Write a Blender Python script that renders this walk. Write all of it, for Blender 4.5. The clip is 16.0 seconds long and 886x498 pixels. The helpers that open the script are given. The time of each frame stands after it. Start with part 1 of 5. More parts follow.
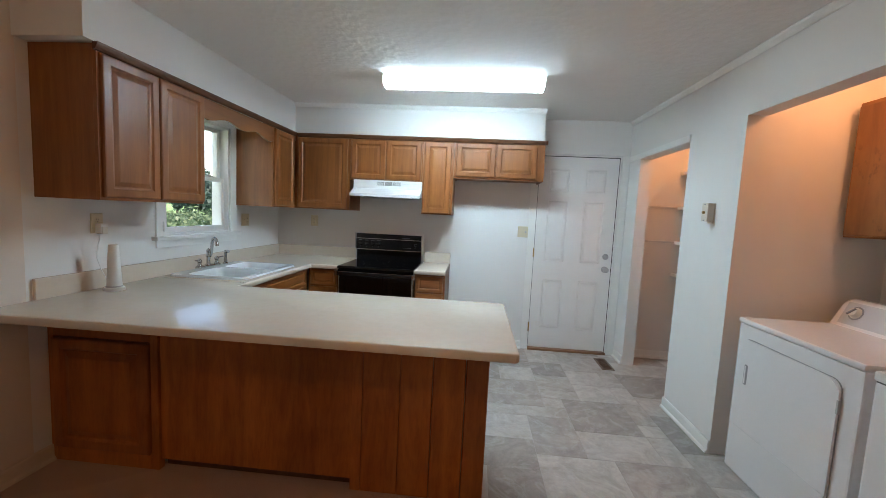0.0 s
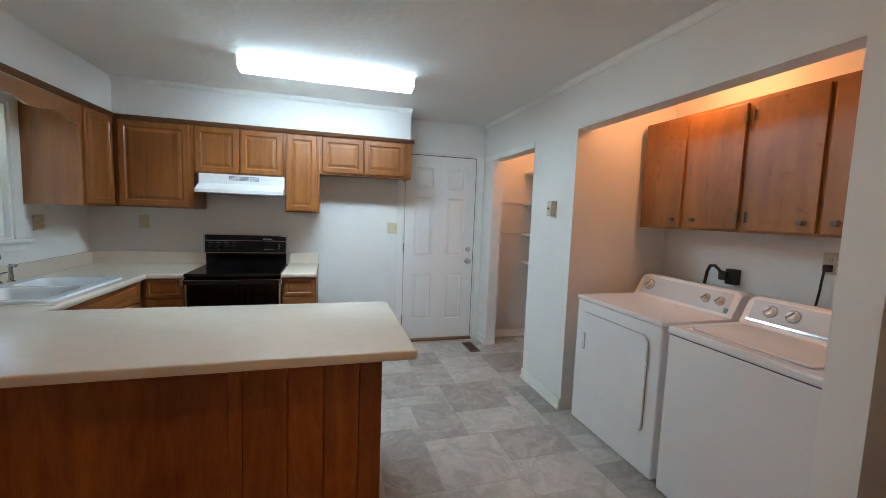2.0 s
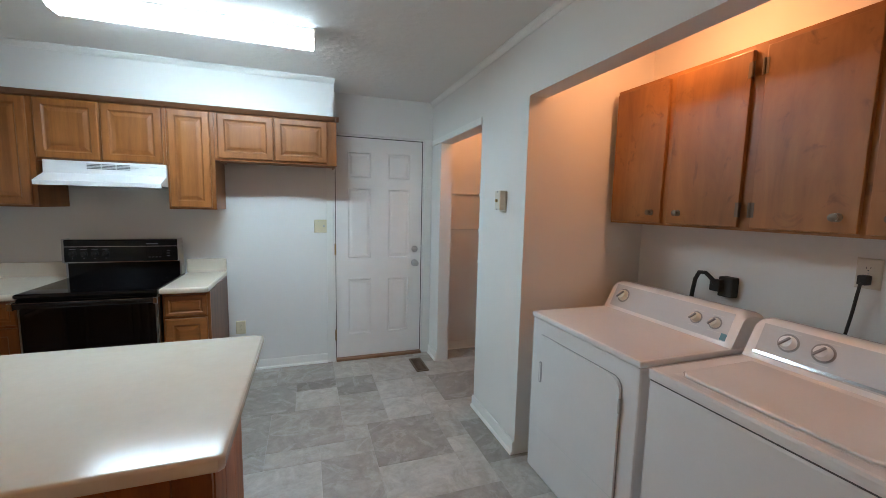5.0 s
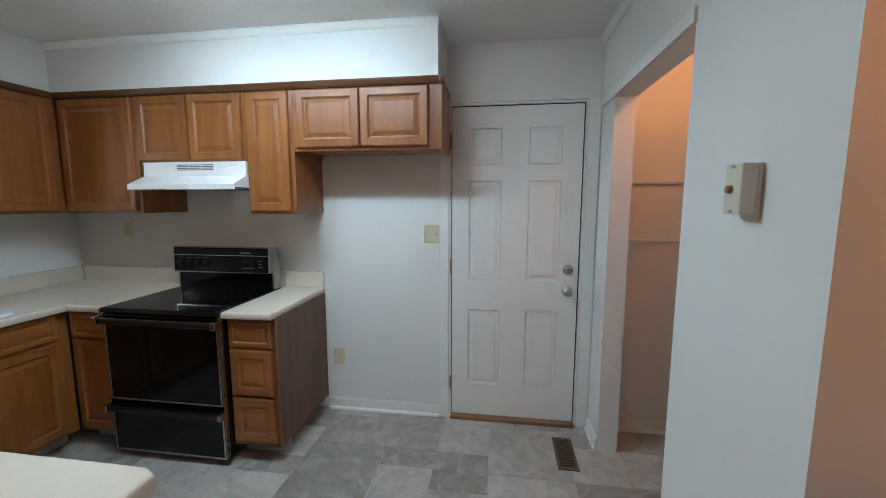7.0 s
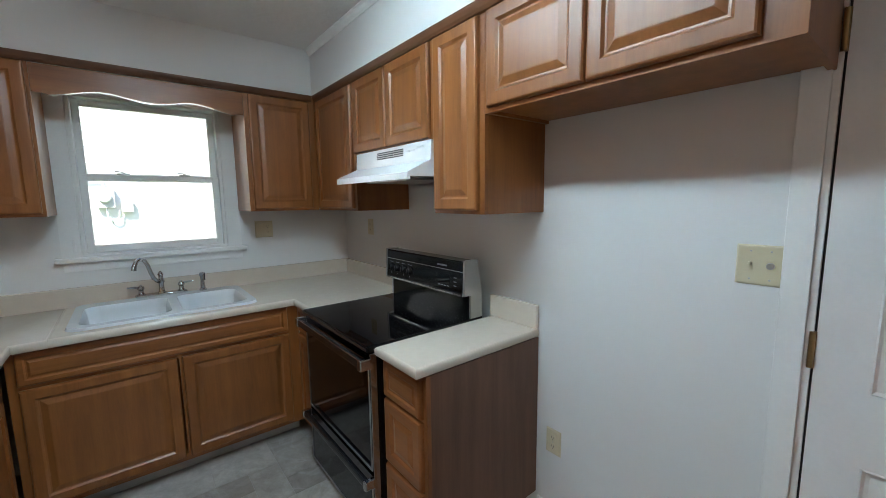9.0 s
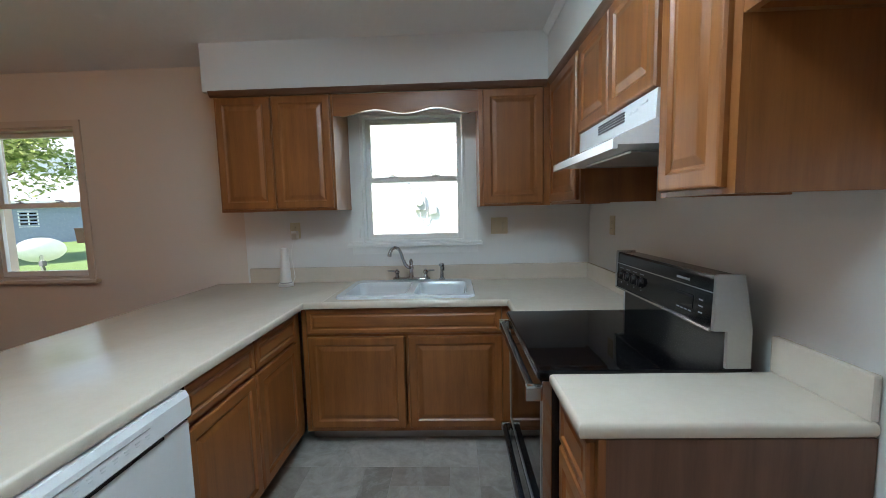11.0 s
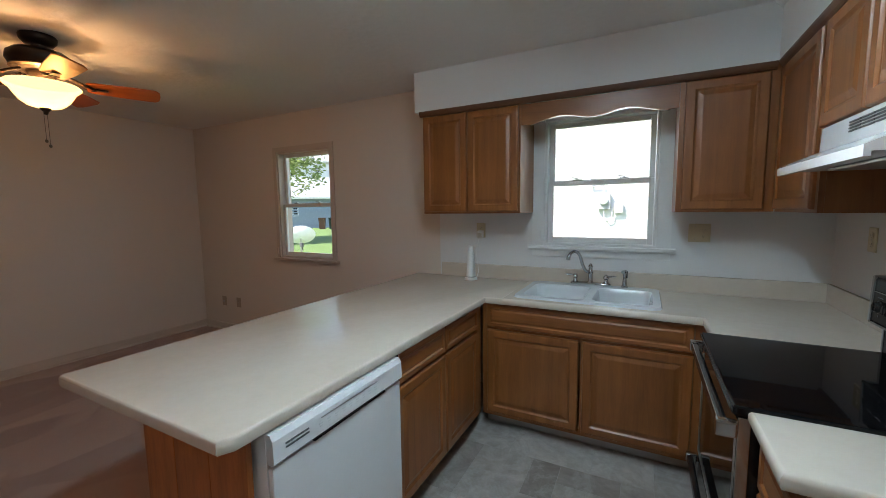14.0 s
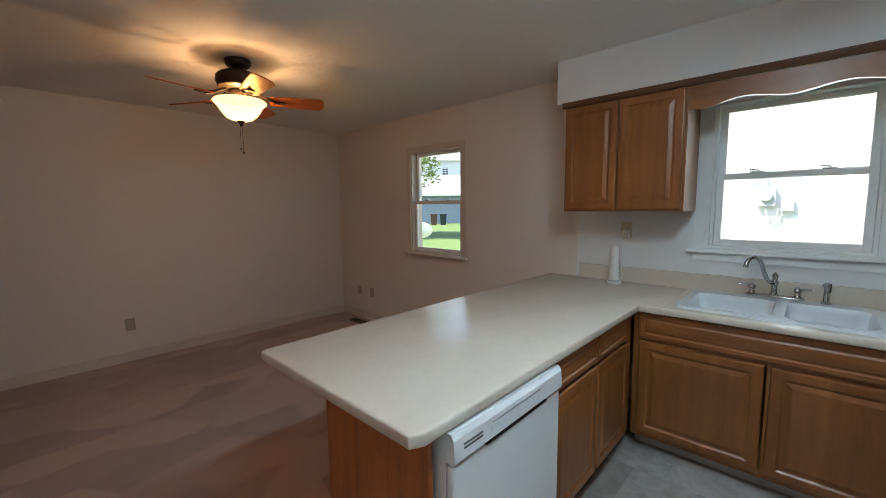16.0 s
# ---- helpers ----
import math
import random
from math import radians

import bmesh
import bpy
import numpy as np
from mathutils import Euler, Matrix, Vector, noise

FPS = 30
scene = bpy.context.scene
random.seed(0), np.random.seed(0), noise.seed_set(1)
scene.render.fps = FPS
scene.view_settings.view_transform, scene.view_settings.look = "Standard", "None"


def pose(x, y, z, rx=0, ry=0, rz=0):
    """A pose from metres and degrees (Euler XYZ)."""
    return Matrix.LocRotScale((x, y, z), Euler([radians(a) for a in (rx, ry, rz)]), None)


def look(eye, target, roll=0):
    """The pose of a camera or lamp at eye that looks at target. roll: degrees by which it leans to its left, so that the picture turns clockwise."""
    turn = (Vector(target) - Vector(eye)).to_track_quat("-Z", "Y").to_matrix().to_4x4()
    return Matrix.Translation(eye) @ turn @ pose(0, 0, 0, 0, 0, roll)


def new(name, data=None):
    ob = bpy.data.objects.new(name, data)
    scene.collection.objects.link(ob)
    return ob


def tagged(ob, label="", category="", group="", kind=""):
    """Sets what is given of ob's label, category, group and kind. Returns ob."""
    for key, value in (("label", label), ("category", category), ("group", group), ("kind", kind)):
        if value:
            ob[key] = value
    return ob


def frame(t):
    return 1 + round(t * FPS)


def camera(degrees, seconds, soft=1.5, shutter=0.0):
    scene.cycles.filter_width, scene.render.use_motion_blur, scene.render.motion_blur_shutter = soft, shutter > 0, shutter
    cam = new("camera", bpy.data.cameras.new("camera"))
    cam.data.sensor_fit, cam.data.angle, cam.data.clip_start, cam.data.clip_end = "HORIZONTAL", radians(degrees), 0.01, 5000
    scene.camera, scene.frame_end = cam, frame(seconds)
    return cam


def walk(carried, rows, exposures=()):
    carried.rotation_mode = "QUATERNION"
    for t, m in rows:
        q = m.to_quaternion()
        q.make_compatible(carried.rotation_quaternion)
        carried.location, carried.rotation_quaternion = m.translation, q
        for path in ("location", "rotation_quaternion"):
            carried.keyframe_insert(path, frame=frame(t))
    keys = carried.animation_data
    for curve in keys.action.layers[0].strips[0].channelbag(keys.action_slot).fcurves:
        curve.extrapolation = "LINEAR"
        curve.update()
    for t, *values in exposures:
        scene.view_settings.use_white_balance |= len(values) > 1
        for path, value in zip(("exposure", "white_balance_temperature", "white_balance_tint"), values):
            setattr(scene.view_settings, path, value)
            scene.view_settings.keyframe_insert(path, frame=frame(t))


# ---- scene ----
cam = camera(97.1, 16.0, soft=0.75)
PATH = [
    (0, (0.825, 2.054, 1.417), (0.666, 4.039, 1.235), 2.8),
    (0.5, (0.767, 2.061, 1.424), (0.82, 4.052, 1.242), 2.6),
    (1, (0.733, 2.065, 1.423), (0.982, 4.041, 1.245), 2.4),
    (1.5, (0.7, 2.06, 1.429), (1.123, 4.006, 1.25), 2.2),
    (2, (0.679, 2.054, 1.437), (1.236, 3.966, 1.257), 2.1),
    (2.5, (0.664, 2.05, 1.446), (1.316, 3.932, 1.264), 2.1),
    (3, (0.662, 2.071, 1.448), (1.389, 3.925, 1.26), 1.9),
    (3.5, (0.679, 2.109, 1.453), (1.451, 3.944, 1.258), 1.8),
    (3.7, (0.719, 2.143, 1.461), (1.497, 3.974, 1.26), 1.7),
    (5.8, (1.546, 3.027, 1.474), (1.919, 4.976, 1.23), 0.6),
    (6, (1.614, 3.146, 1.486), (1.883, 5.112, 1.235), 0.4),
    (6.5, (1.706, 3.437, 1.486), (1.709, 5.421, 1.233), 0.3),
    (7, (1.763, 3.727, 1.479), (1.479, 5.691, 1.233), 0.0),
    (7.5, (1.781, 4.016, 1.447), (1.156, 5.903, 1.223), -0.5),
    (8, (1.75, 4.313, 1.44), (0.803, 6.061, 1.223), -0.7),
    (8.5, (1.692, 4.614, 1.462), (0.42, 6.136, 1.221), -0.6),
    (10.8, (1.429, 5.296, 1.385), (-0.559, 5.355, 1.1925), -1.3),
    (11, (1.434, 5.304, 1.378), (-0.554, 5.236, 1.1845), -1.4),
    (11.5, (1.45, 5.299, 1.371), (-0.508, 4.946, 1.1845), -1.4),
    (12, (1.473, 5.301, 1.381), (-0.437, 4.745, 1.1935), -1.2),
    (12.5, (1.52, 5.309, 1.406), (-0.346, 4.621, 1.2135), -1.1),
    (13, (1.547, 5.321, 1.425), (-0.276, 4.527, 1.2295), -1.0),
    (13.5, (1.559, 5.322, 1.433), (-0.234, 4.463, 1.2325), -0.9),
    (14, (1.555, 5.313, 1.432), (-0.209, 4.397, 1.2305), -0.7),
    (14.5, (1.567, 5.287, 1.436), (-0.163, 4.309, 1.2285), -0.3),
    (15, (1.583, 5.228, 1.439), (-0.089, 4.154, 1.2265), -0.5),
    (15.5, (1.604, 5.158, 1.438), (0.027, 3.951, 1.2265), -0.5),
    (16, (1.622, 5.098, 1.438), (0.168, 3.745, 1.2265), -0.6),
]
EXPOSURES = [(0.0, 1.97), (2.5, 1.85), (3.5, 1.84), (6.0, 1.64), (8.5, 1.55), (11.0, 1.55), (13.0, 1.42), (14.5, 1.32), (15.5, 1.36), (16.0, 1.5)]
walk(cam, [(t, look(eye, target, roll)) for t, eye, target, roll in PATH], EXPOSURES)

# ---- daylight ----
SUN_ELEVATION, SUN_AZIMUTH = radians(52), radians(125)
world = bpy.data.worlds.new("sky")
scene.world = world
world.use_nodes = True
wn = world.node_tree.nodes
sky = wn.new("ShaderNodeTexSky")
sky.sky_type, sky.sun_disc = "NISHITA", False
sky.sun_elevation, sky.sun_rotation = SUN_ELEVATION, SUN_AZIMUTH
wn["Background"].inputs["Strength"].default_value = 0.15
world.node_tree.links.new(sky.outputs[0], wn["Background"].inputs["Color"])
sun = new("sun", bpy.data.lights.new("sun", "SUN"))
sun.data.energy, sun.data.angle, sun.data.color = 5.0, radians(0.6), (1.0, 0.95, 0.88)
sun_dir = Vector((math.sin(SUN_AZIMUTH) * math.cos(SUN_ELEVATION), math.cos(SUN_AZIMUTH) * math.cos(SUN_ELEVATION), math.sin(SUN_ELEVATION)))
sun.matrix_world = look(sun_dir * 40, (0, 0, 0))


def lamp(name, place, watts, colour, radius):
    ob = new(name, bpy.data.lights.new(name, "POINT"))
    ob.data.energy, ob.data.color, ob.data.shadow_soft_size = watts, colour, radius
    ob.location = place
    return ob


lamp("fan_bulb", (0.552, 2.253, 2.078), 4.1, (1.0, 0.58, 0.28), 0.022)
lamp("laundry_bulb", (2.78, 3.95, 2.28), 2.7, (1.0, 0.42, 0.17), 0.04)
lamp("closet_bulb", (2.75, 5.45, 2.30), 2.6, (1.0, 0.42, 0.18), 0.04)


# ---- materials ----
def shader(name):
    m = bpy.data.materials.new(name)
    m.use_nodes = True
    return m, m.node_tree.nodes, m.node_tree.links, m.node_tree.nodes["Principled BSDF"]


def coords(n, l, scale, random_offset=False):
    tc, mp = n.new("ShaderNodeTexCoord"), n.new("ShaderNodeMapping")
    mp.inputs["Scale"].default_value = scale
    l.new(tc.outputs["Object"], mp.inputs["Vector"])
    if random_offset:
        oi, mul = n.new("ShaderNodeObjectInfo"), n.new("ShaderNodeVectorMath")
        mul.operation = "MULTIPLY"
        mul.inputs[1].default_value = (37.0, 91.0, 53.0)
        l.new(oi.outputs["Random"], mul.inputs[0])
        l.new(mul.outputs[0], mp.inputs["Location"])
    return mp.outputs[0]


def ramp(n, l, value, stops):
    r = n.new("ShaderNodeValToRGB")
    e = r.color_ramp.elements
    while len(e) < len(stops):
        e.new(0.5)
    for el, (p, c) in zip(e, stops):
        el.position, el.color = p, (*c, 1)
    l.new(value, r.inputs[0])
    return r.outputs[0]


def noise_tex(n, l, vec, scale, detail=4.0, rough=0.55, distortion=0.0):
    t = n.new("ShaderNodeTexNoise")
    t.inputs["Scale"].default_value, t.inputs["Detail"].default_value = scale, detail
    t.inputs["Roughness"].default_value, t.inputs["Distortion"].default_value = rough, distortion
    l.new(vec, t.inputs["Vector"])
    return t.outputs["Fac"]


def bump(n, l, p, height, strength, distance):
    b = n.new("ShaderNodeBump")
    b.inputs["Strength"].default_value, b.inputs["Distance"].default_value = strength, distance
    l.new(height, b.inputs["Height"])
    l.new(b.outputs[0], p.inputs["Normal"])


def mix(n, l, a, b, fac, mode="MIX"):
    x = n.new("ShaderNodeMix")
    x.data_type, x.blend_type = "RGBA", mode
    for sock, v in ((x.inputs[6], a), (x.inputs[7], b)):
        if isinstance(v, tuple):
            sock.default_value = (*v, 1)
        else:
            l.new(v, sock)
    if isinstance(fac, float):
        x.inputs[0].default_value = fac
    else:
        l.new(fac, x.inputs[0])
    return x.outputs[2]


def plain(name, colour, rough=0.5, metal=0.0, vary=0.06, scale=6.0, relief=0.0, relief_scale=120.0, coat=0.0, shine=0.5):
    """Paint, plastic, metal: a base colour that varies at two scales, with fine relief."""
    m, n, l, p = shader(name)
    v = coords(n, l, (1, 1, 1))
    big, fine = noise_tex(n, l, v, scale, 3), noise_tex(n, l, v, scale * 14, 3)
    lo, hi = tuple(max(0, c * (1 - vary)) for c in colour), tuple(min(1, c * (1 + vary)) for c in colour)
    c = ramp(n, l, big, [(0.3, lo), (0.7, hi)])
    c = mix(n, l, c, ramp(n, l, fine, [(0.35, lo), (0.65, hi)]), 0.35)
    l.new(c, p.inputs["Base Color"])
    r = n.new("ShaderNodeMapRange")
    r.inputs["To Min"].default_value, r.inputs["To Max"].default_value = max(0.02, rough * 0.85), min(1, rough * 1.15)
    l.new(fine, r.inputs["Value"])
    l.new(r.outputs[0], p.inputs["Roughness"])
    p.inputs["Metallic"].default_value = metal
    p.inputs["Specular IOR Level"].default_value = shine
    p.inputs["Coat Weight"].default_value = coat
    if relief:
        bump(n, l, p, noise_tex(n, l, v, relief_scale, 2), relief, 0.002)
    return m


def wood(name, dark, light, axis, rough=0.38, knots=0.0, coat=0.15, figure=0.75, streak=0.13, tone=0.45):
    """Stained timber with grain along one axis of the piece."""
    m, n, l, p = shader(name)
    f = 14 * figure
    stretch = {"x": (0.9, f, f), "y": (f, 0.9, f), "z": (f, f, 0.9)}[axis]
    v = coords(n, l, stretch, True)
    grain = noise_tex(n, l, v, 2.2, 7, 0.62, 1.4 - figure)
    fine = noise_tex(n, l, coords(n, l, tuple(s * 5 for s in stretch), True), 3.0, 4, 0.6)
    broad = noise_tex(n, l, coords(n, l, (2.0, 2.0, 2.0), True), 1.3, 3)
    c = ramp(n, l, grain, [(0.28, dark), (0.5, tuple((a + b) / 2 for a, b in zip(dark, light))), (0.72, light)])
    c = mix(n, l, c, ramp(n, l, fine, [(0.36, tuple(0.55 * a for a in dark)), (0.55, light)]), streak)
    wide = tuple(a * b for a, b in zip(stretch, {"x": (0.3, 0.85, 0.85), "y": (0.85, 0.3, 0.85), "z": (0.85, 0.85, 0.3)}[axis]))
    strips = noise_tex(n, l, coords(n, l, wide, True), 1.6, 2, 0.5, 0.3)
    c = mix(n, l, c, ramp(n, l, strips, [(0.36, tuple(0.8 * a for a in dark)), (0.64, light)]), 0.32)
    c = mix(n, l, c, ramp(n, l, broad, [(0.3, tuple(0.75 * a for a in dark)), (0.7, light)]), 0.25)
    oi = n.new("ShaderNodeObjectInfo")
    c = mix(n, l, c, ramp(n, l, oi.outputs["Random"], [(0.0, (0.74, 0.71, 0.68)), (0.5, (0.93, 0.93, 0.93)), (1.0, (1.0, 1.0, 1.0))]), tone, "MULTIPLY")
    if knots:
        blot = noise_tex(n, l, coords(n, l, (1.0, 1.0, 0.75), True), 7.5, 5, 0.6, 1.6)
        k = ramp(n, l, blot, [(0.60, (0, 0, 0)), (0.68, (0.35, 0.35, 0.35)), (0.78, (0.85, 0.85, 0.85))])
        c = mix(n, l, c, tuple(0.35 * a for a in dark), k)
    l.new(c, p.inputs["Base Color"])
    p.inputs["Roughness"].default_value = rough
    p.inputs["Coat Weight"].default_value, p.inputs["Coat Roughness"].default_value = coat, 0.3
    bump(n, l, p, fine, 0.12, 0.001)
    return m


def glowing(name, colour, strength, base=(0.9, 0.9, 0.9)):
    m, n, l, p = shader(name)
    p.inputs["Base Color"].default_value = (*base, 1)
    p.inputs["Emission Color"].default_value = (*colour, 1)
    p.inputs["Emission Strength"].default_value = strength
    p.inputs["Roughness"].default_value = 0.4
    return m


OAK = wood("oak_vertical", (0.165, 0.050, 0.011), (0.37, 0.132, 0.033), "z")
OAK_H = wood("oak_horizontal", (0.165, 0.050, 0.011), (0.37, 0.132, 0.033), "x")
OAK_EDGE = wood("oak_edge", (0.10, 0.036, 0.014), (0.18, 0.070, 0.028), "x")
PANEL = wood("cherry_panel", (0.22, 0.054, 0.010), (0.66, 0.212, 0.045), "z", 0.5, coat=0.0, figure=0.42, streak=0.2, tone=1.0)
WALNUT = wood("walnut_laminate", (0.085, 0.036, 0.020), (0.21, 0.096, 0.055), "z", 0.45, coat=0.0)
BIRCH = wood("birch_orange", (0.17, 0.066, 0.015), (0.40, 0.175, 0.048), "z", 0.42, knots=1.0, coat=0.1, figure=0.34, streak=0.05)
FANWOOD = wood("fan_blade_wood", (0.34, 0.070, 0.012), (0.55, 0.15, 0.032), "x", 0.42)
# paler than the oak and very glossy, to carry the window's sheen
EDGE_SHEEN = plain("glossy_pale_edge_sheen", (0.42, 0.30, 0.20), 0.06, coat=1.0, shine=0.9)
WHITE = plain("white_trim_paint", (0.78, 0.78, 0.76), 0.4, vary=0.03)
BEIGE_TRIM = plain("beige_trim_paint", (0.60, 0.50, 0.42), 0.45, vary=0.03)
DOORWHITE = plain("white_door_paint", (0.76, 0.75, 0.74), 0.42, vary=0.03, relief=0.05)
APPLIANCE = plain("white_enamel", (0.74, 0.74, 0.75), 0.22, vary=0.02, coat=0.3)
PORCELAIN = plain("white_porcelain", (0.70, 0.735, 0.76), 0.15, vary=0.02, coat=0.4)
GREYPANEL = plain("pale_grey_panel", (0.58, 0.59, 0.60), 0.35, vary=0.03)
BLACK = plain("black_enamel", (0.008, 0.008, 0.009), 0.2, vary=0.1)
BLACKGLASS = plain("black_glass", (0.004, 0.004, 0.005), 0.035, vary=0.1, shine=0.32)
CONSOLE = plain("gloss_black_panel", (0.004, 0.004, 0.005), 0.12, vary=0.1, shine=0.25)
DIMPRINT = plain("dim_grey_print", (0.16, 0.16, 0.17), 0.5)
PULLGREY = plain("grey_recessed_plastic", (0.27, 0.27, 0.285), 0.45, vary=0.05)
TAN = plain("tan_plastic", (0.40, 0.32, 0.24), 0.4, vary=0.04)
CONSOLEGREY = plain("matt_blue_grey_plastic", (0.50, 0.52, 0.55), 0.5, vary=0.03)
RUBBER = plain("black_rubber", (0.018, 0.018, 0.018), 0.6)
CHROME = plain("chrome", (0.50, 0.50, 0.50), 0.14, metal=1.0, vary=0.05)
STEEL = plain("brushed_steel", (0.45, 0.45, 0.45), 0.32, metal=1.0, vary=0.05)
BRASS = plain("tarnished_brass", (0.36, 0.25, 0.12), 0.38, metal=1.0)
BRONZE = plain("dark_bronze", (0.030, 0.018, 0.013), 0.35, metal=0.7, vary=0.15)
ANTIQUE = plain("antique_pewter", (0.16, 0.13, 0.10), 0.4, metal=1.0)
IVORY = plain("ivory_plastic", (0.62, 0.55, 0.38), 0.35, vary=0.03)
ALMOND = plain("almond_plastic", (0.60, 0.56, 0.48), 0.4, vary=0.03)
INK = plain("grey_print", (0.10, 0.10, 0.11), 0.6)
VENTBROWN = plain("brown_metal", (0.12, 0.075, 0.045), 0.4, metal=0.4)
THRESH = plain("threshold_wood", (0.22, 0.11, 0.055), 0.5, vary=0.2)
KICK = plain("grey_vinyl_base", (0.42, 0.41, 0.40), 0.5, vary=0.06)
# near-black colour that stands in for shade inside gaps and openings
GAPSHADE = plain("gap_shade_board", (0.05, 0.03, 0.02), 0.8)


def wall_paint(name, colour, strength=0.10):
    m, n, l, p = shader(name)
    v = coords(n, l, (1, 1, 1))
    big, fine = noise_tex(n, l, v, 1.1, 3), noise_tex(n, l, v, 90, 3, 0.6)
    c = ramp(n, l, big, [(0.3, tuple(0.965 * a for a in colour)), (0.7, colour)])
    l.new(c, p.inputs["Base Color"])
    p.inputs["Roughness"].default_value = 0.62
    bump(n, l, p, fine, strength, 0.002)
    return m


PAINT = wall_paint("white_wall_paint", (0.74, 0.735, 0.72))
# off-white wall with the living room's warm lamplight mixed into its colour
PAINT_LAMPLIT = wall_paint("lamplit_wall_paint", (0.70, 0.615, 0.535))


def ceiling_paint():
    m, n, l, p = shader("stippled_ceiling_paint")
    v = coords(n, l, (1, 1, 1))
    a = noise_tex(n, l, v, 26, 5, 0.65, 1.2)
    t = n.new("ShaderNodeTexVoronoi")
    t.inputs["Scale"].default_value = 21
    l.new(v, t.inputs["Vector"])
    add = n.new("ShaderNodeMath")
    add.operation = "ADD"
    l.new(a, add.inputs[0])
    l.new(t.outputs["Distance"], add.inputs[1])
    big = noise_tex(n, l, v, 0.8, 3)
    l.new(ramp(n, l, big, [(0.3, (0.75, 0.735, 0.71)), (0.7, (0.79, 0.775, 0.75))]), p.inputs["Base Color"])
    p.inputs["Roughness"].default_value = 0.75
    bump(n, l, p, add.outputs[0], 0.40, 0.005)
    return m


CEILING = ceiling_paint()


def laminate():
    m, n, l, p = shader("cream_laminate")
    v = coords(n, l, (1, 1, 1))
    cloud, mottle = noise_tex(n, l, v, 3.0, 2, 0.5), noise_tex(n, l, v, 22.0, 3, 0.6)
    c = ramp(n, l, cloud, [(0.0, (0.595, 0.51, 0.415)), (1.0, (0.685, 0.61, 0.52))])
    c = mix(n, l, c, ramp(n, l, mottle, [(0.0, (0.56, 0.475, 0.385)), (1.0, (0.71, 0.63, 0.535))]), 0.4)
    l.new(c, p.inputs["Base Color"])
    p.inputs["Roughness"].default_value = 0.18
    return m


LAMINATE = laminate()


def slate():
    """Printed stone tile: each piece has its own tone and clouding."""
    m, n, l, p = shader("grey_slate_vinyl")
    oi = n.new("ShaderNodeObjectInfo")
    v = coords(n, l, (1, 1, 1), True)
    vein = noise_tex(n, l, v, 4.2, 6, 0.6, 2.2)
    fine = noise_tex(n, l, v, 34, 5, 0.62, 0.5)
    tone = ramp(n, l, oi.outputs["Random"], [(0.0, (0.31, 0.28, 0.252)), (0.3, (0.41, 0.375, 0.345)), (0.6, (0.51, 0.475, 0.44)), (0.85, (0.58, 0.545, 0.51)), (1.0, (0.36, 0.315, 0.28))])
    c = mix(n, l, tone, ramp(n, l, vein, [(0.34, (0.72, 0.70, 0.68)), (0.52, (0.88, 0.875, 0.87)), (0.66, (1.0, 1.0, 1.0))]), 1.0, "MULTIPLY")
    streak = ramp(n, l, noise_tex(n, l, v, 3.1, 5, 0.6, 3.0), [(0.52, (0, 0, 0)), (0.60, (0.34, 0.34, 0.34)), (0.68, (0, 0, 0))])
    c = mix(n, l, c, (0.52, 0.505, 0.49), streak)
    c = mix(n, l, c, ramp(n, l, fine, [(0.3, (0.70, 0.69, 0.68)), (0.7, (1.0, 1.0, 1.0))]), 0.6, "MULTIPLY")
    l.new(c, p.inputs["Base Color"])
    l.new(ramp(n, l, fine, [(0.3, (0.34, 0.34, 0.34)), (0.7, (0.48, 0.48, 0.48))]), p.inputs["Roughness"])
    bump(n, l, p, vein, 0.12, 0.002)
    return m


SLATE = slate()
GROUT = plain("grey_joint", (0.40, 0.375, 0.35), 0.6, vary=0.15, scale=20)


def carpet():
    m, n, l, p = shader("rose_brown_carpet")
    v = coords(n, l, (1, 1, 1))
    warp = n.new("ShaderNodeMapping")
    warp.inputs["Scale"].default_value, warp.inputs["Rotation"].default_value = (1.0, 2.1, 1.0), (0, 0, 0.6)
    l.new(v, warp.inputs["Vector"])
    t = n.new("ShaderNodeTexVoronoi")
    t.feature = "SMOOTH_F1"
    t.inputs["Scale"].default_value, t.inputs["Smoothness"].default_value = 1.9, 0.12
    l.new(warp.outputs[0], t.inputs["Vector"])
    sep = n.new("ShaderNodeSeparateColor")
    l.new(t.outputs["Color"], sep.inputs[0])
    c = ramp(n, l, sep.outputs[0], [(0.0, (0.32, 0.170, 0.122)), (1.0, (0.68, 0.405, 0.30))])
    tuft = noise_tex(n, l, v, 240, 3, 0.7)
    patch = noise_tex(n, l, v, 3.5, 4)
    c = mix(n, l, c, ramp(n, l, patch, [(0.3, (0.34, 0.19, 0.14)), (0.7, (0.48, 0.29, 0.215))]), 0.25)
    c = mix(n, l, c, ramp(n, l, tuft, [(0.35, (0.17, 0.10, 0.08)), (0.65, (0.40, 0.27, 0.22))]), 0.35)
    l.new(c, p.inputs["Base Color"])
    p.inputs["Roughness"].default_value = 0.95
    p.inputs["Sheen Weight"].default_value = 0.3
    bump(n, l, p, tuft, 0.8, 0.01)
    return m


CARPET = carpet()


def pane_glass():
    m, n, l, p = shader("window_glass")
    p.inputs["Base Color"].default_value = (1, 1, 1, 1)
    p.inputs["Roughness"].default_value = 0.0
    p.inputs["Transmission Weight"].default_value = 1.0
    p.inputs["IOR"].default_value = 1.05
    return m


GLASS = pane_glass()
TUBE_GLOW = glowing("fluorescent_lens", (0.65, 0.872, 1.0), 16.5)
SIDE_GLOW = glowing("fluorescent_side_lens", (0.65, 0.872, 1.0), 4.2)
